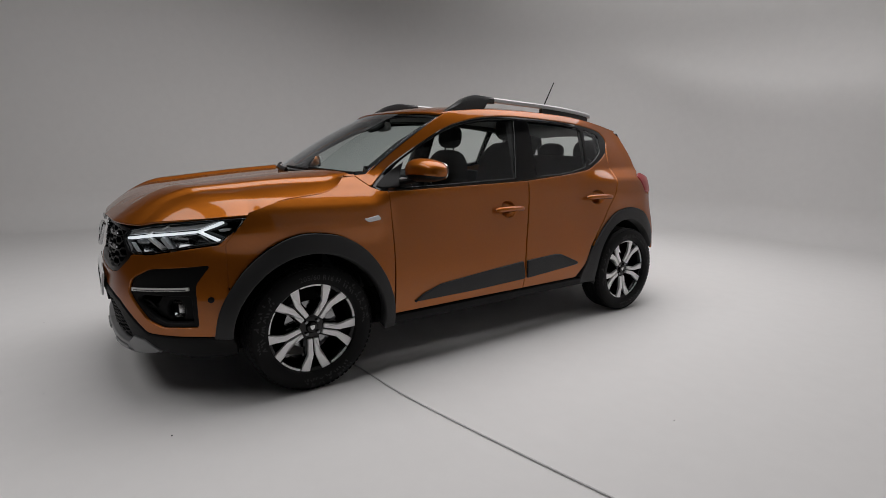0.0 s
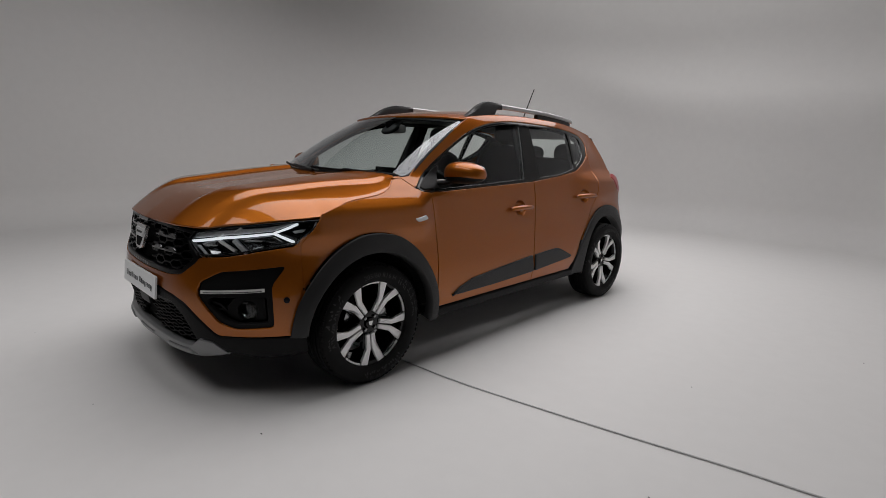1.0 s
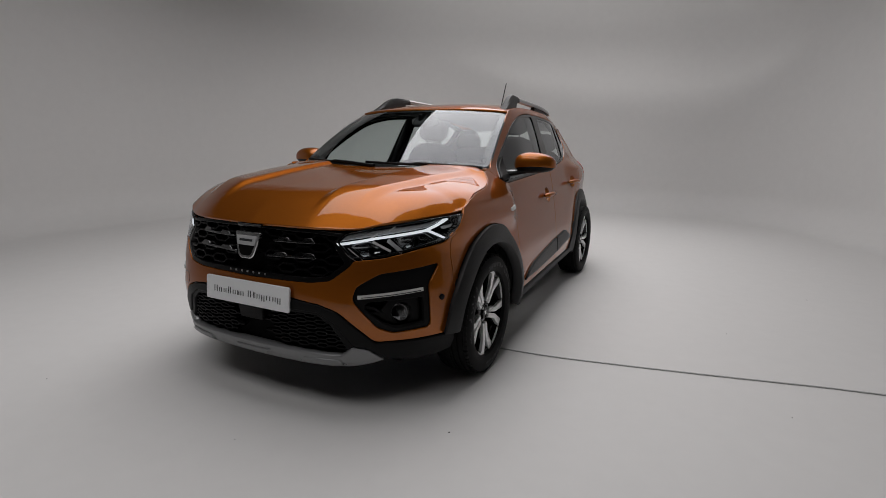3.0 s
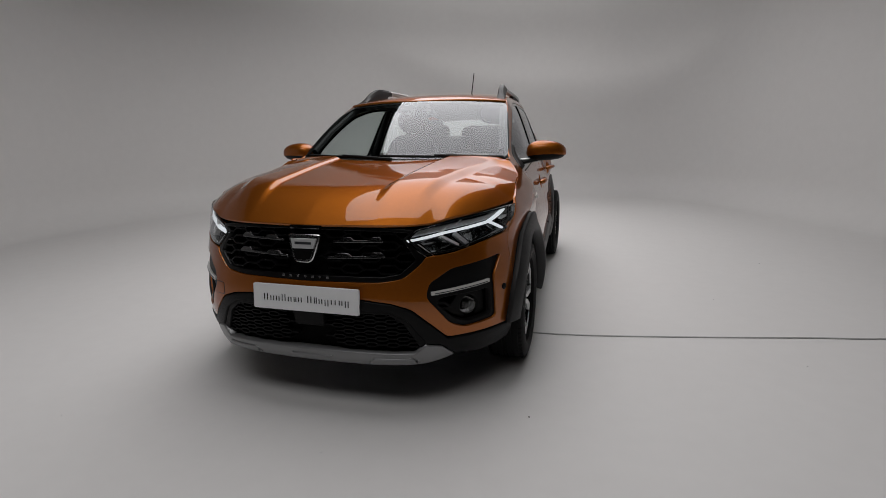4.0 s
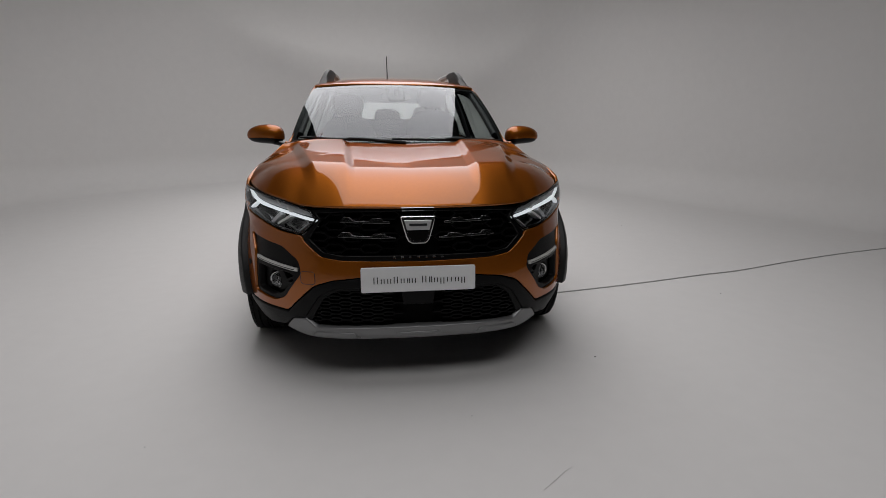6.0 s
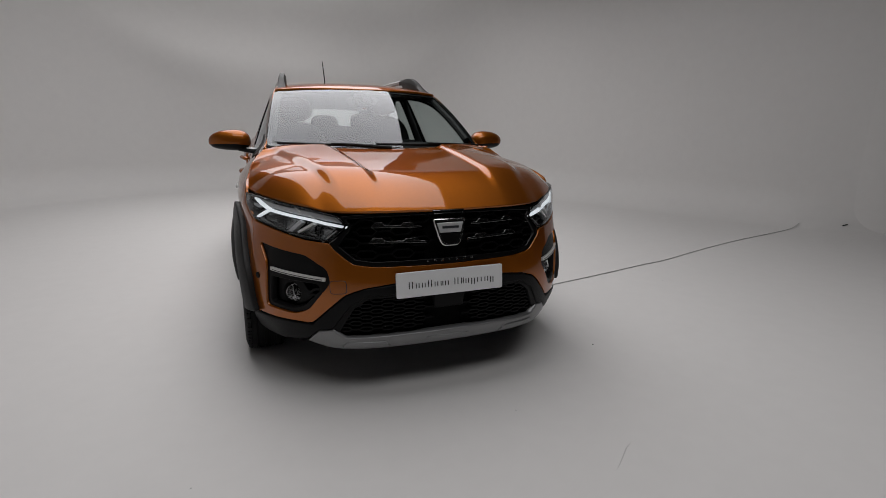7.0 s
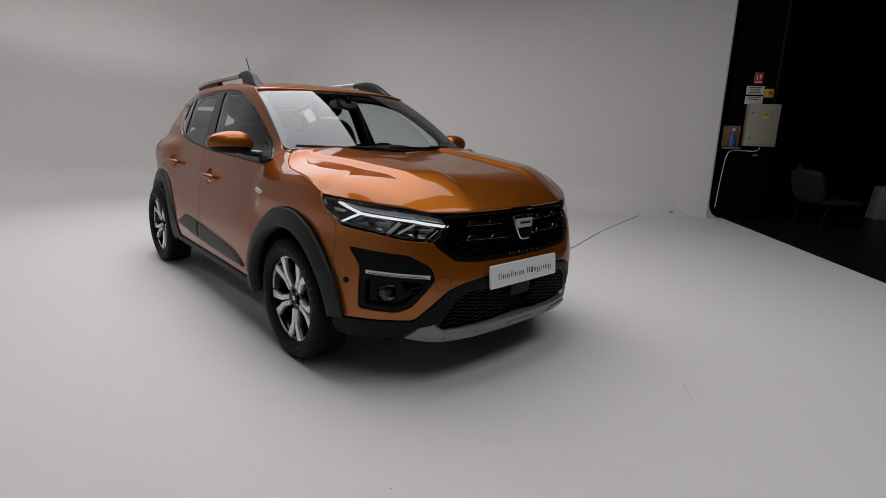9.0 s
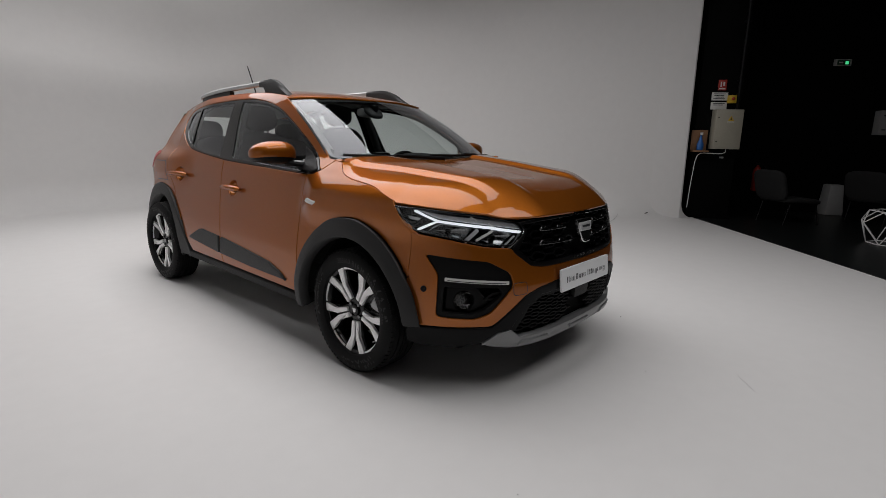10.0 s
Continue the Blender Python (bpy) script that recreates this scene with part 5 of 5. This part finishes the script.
box_on(fire, "sign_panel", .003, 0, .09, (.006, .145, .18), SIGN_RED, .001)
box_on(fire, "pictogram_bar", .0068, .025, .10, (.0016, .022, .09), SIGN_WHITE, 0)
box_on(fire, "pictogram_bar", .0068, -.025, .11, (.0016, .03, .07), SIGN_WHITE, 0)
box_on(fire, "pictogram_bar", .0068, 0, .025, (.0016, .11, .02), SIGN_WHITE, 0)
exit_sign = thing("exit_sign", at(-.345, -2.20, 2.575), "lit green emergency exit sign", "sign")
box_on(exit_sign, "sign_case", .03, 0, .05, (.06, .27, .11), SIGN_CASE, .008)
box_on(exit_sign, "sign_face", .0615, .0, .05, (.004, .21, .075), EXIT_FACE, .001, "dark green face")
box_on(exit_sign, "lit_patch", .0645, -.055, .045, (.003, .055, .05), EXIT_GLOW, .001, "glowing green patch")
box_on(exit_sign, "pictogram_bar", .0645, .045, .05, (.002, .07, .02), SIGN_WHITE, 0)
second = thing("wall_box", at(-.35, -3.08, 1.40), "pale grey wall box", "cabinet")
box_on(second, "box_body", .08, 0, .21, (.16, .36, .42), STOOL_GREY, .008)
box_on(second, "box_slot", .162, .10, .33, (.006, .06, .02), INK, 0)
box_on(second, "box_slot", .162, .10, .09, (.006, .06, .02), INK, 0)
shelf = thing("wall_shelf", on_pier(-.35, .13, 1.04), "raw plywood wall bracket", "shelf")
box_on(shelf, "shelf_board", .10, 0, .02, (.20, .26, .03), WOOD, .003)
box_on(shelf, "shelf_back", .01, 0, .22, (.02, .28, .36), WOOD, .003)
bottle = thing("spray_bottle", on_pier(-.25, .13, 1.0755), "blue plastic spray bottle on plywood bracket", "bottle")
v, f = lathe([(0, 0), (0, .05), (.01, .058), (.12, .056), (.19, .03), (.25, .018), (.27, .018), (.27, 0)], 20)
link("bottle_body", np.array([(y, z, x) for x, y, z in v]), [tuple(reversed(q)) for q in f], BLUE, bottle, "blue bottle")
part("spray_head", block((.09, .03, .05), .008), SIGN_WHITE, bottle, "white spray head", 40, pose(.015, 0, .295))
pipe = thing("conduit", on_pier(-.30, -.46, 1.81), "dark vertical cable conduit on black wall", "pipe")
link("conduit_pipe", *tube([(0, 0, 0), (0, 0, 2.5), (0, .0, 5.39)], .03, 12), BLACK, pipe)
for z in (.5, 1.5, 2.5, 3.5):
    box_on(pipe, "pipe_clip", -.02, 0, z, (.06, .10, .03), BLACK, .004)
lead = [tuple(PIER + (Vector(studio(-.20, d, z)) - PIER) * .868) for d, z in ((-.30, 1.10), (-.30, 1.05), (-.20, 1.02), (.12, 1.02), (.20, .9), (.22, .7), (.24, .45), (.26, .02))]
tagged(link("white_lead", *tube(flow(lead, 6), .006, 8), WIRE_WHITE), "white power lead hanging from the cabinet", "cable")
red = thing("fire_extinguisher", at(-.25, -1.01, .36), "red fire extinguisher hung on black wall", "extinguisher")
v, f = lathe([(0, 0), (0, .06), (.015, .072), (.36, .072), (.42, .05), (.45, .022), (.47, .022), (.47, 0)], 24)
link("cylinder", np.array([(y, z, x) for x, y, z in v]), [tuple(reversed(q)) for q in f], EXTINGUISHER_RED, red, "red cylinder")
part("valve", block((.04, .12, .04), .01), BLACK, red, "black valve", 40, pose(0, .02, .49))
link("hose", *tube(flow([(.02, .07, .49), (.05, .13, .40), (.06, .12, .22), (.05, .09, .12)], 6), .010, 8), BLACK, red, "black hose")
box_on(red, "bracket", -.085, 0, .30, (.03, .04, .2), BLACK, .004)
box_on(red, "cylinder_label", .071, 0, .22, (.006, .06, .10), SIGN_WHITE, .002, "pale label")


def lounge_chair(m, label):
    chair = thing("lounge_chair", m, label, "chair", "lounge chairs")
    part("seat", soft_block((.68, .66, .09), .22), CHAIR_CLOTH, chair, "", 60, pose(0, 0, .37, 0, 3, 0))
    part("backrest", soft_block((.08, .62, .48), .22), CHAIR_CLOTH, chair, "", 60, pose(-.38, 0, .60, 0, -16, 0))
    for sx in (-.28, .28):
        for sy in (-.27, .27):
            link("leg", *tube([(sx * .8, sy, .33), (sx * 1.1, sy, .0)], .010, 8), BLACK, chair)
    return chair


first = lounge_chair(pose(0, -.06, 0) @ at(1.13, -.84, -.012) @ pose(0, 0, 0, 0, 0, 106), "low charcoal lounge chair with thin legs on dark floor")
copy_thing(first, at(.92, -2.36, -.012) @ pose(0, 0, 0, 0, 0, 120))
stool = thing("side_stool", at(-.05, -2.24, -.012), "pale grey tapered stool", "stool")
bm = block((.30, .30, .54), .02)
for vert in bm.verts:
    k = 1 - .25 * (vert.co.z / .54 + .5)
    vert.co.x, vert.co.y = vert.co.x * k, vert.co.y * k
part("stool_body", bm, STOOL_GREY, stool, "", 40, pose(0, 0, .27))
table = thing("wire_table", at(2.9, -1.25, -.012), "white wire coffee table with faceted frame", "table")
tops, mids, lows = ([(r * math.cos(a), r * math.sin(a), z) for a in np.radians(np.arange(6) * 60 + o)] for r, z, o in ((.26, .42, 0), (.36, .27, 30), (.24, .008, 0)))
for k in range(6):
    for a, b in ((tops[k], tops[(k + 1) % 6]), (lows[k], lows[(k + 1) % 6]), (tops[k], mids[k]), (tops[(k + 1) % 6], mids[k]), (lows[k], mids[k]), (lows[(k + 1) % 6], mids[k])):
        link("wire", *tube([a, b], .007, 6), WIRE_WHITE, table)

# specks and hairs on the floor
SPECK = material("dark_speck", (.03, .03, .032), .8, 0, 0, 60, .1, 0)
for x, y, size in ((.967, -.682, .009), (2.32, .18, .006), (2.70, 2.50, .008), (2.08, 1.28, .006), (-1.1, -1.2, .005), (.2, -1.15, .005)):
    speck = part("speck", soft_block((size, size * .7, size * .5), .4, 2), SPECK, None, "", 60, pose(x, y, size * .25))
    tagged(speck, "tiny dark speck of dirt on the white floor", "speck", "floor specks")
sliver = part("paint_chip", soft_block((.07, .02, .012), .3, 2), SPECK, None, "", 60, pose(6.10, 1.095, .068, 0, -15, -20))
tagged(sliver, "dark flake of paint at the foot of the white wall", "flake")
hair = flow([(.36, -1.63, .0015), (.42, -1.585, .0015), (.47, -1.545, .0015), (.50, -1.53, .0015)], 5)
tagged(link("fibre", *tube(hair, .0005, 6), SPECK), "thin dark fibre lying on the white floor", "fibre")
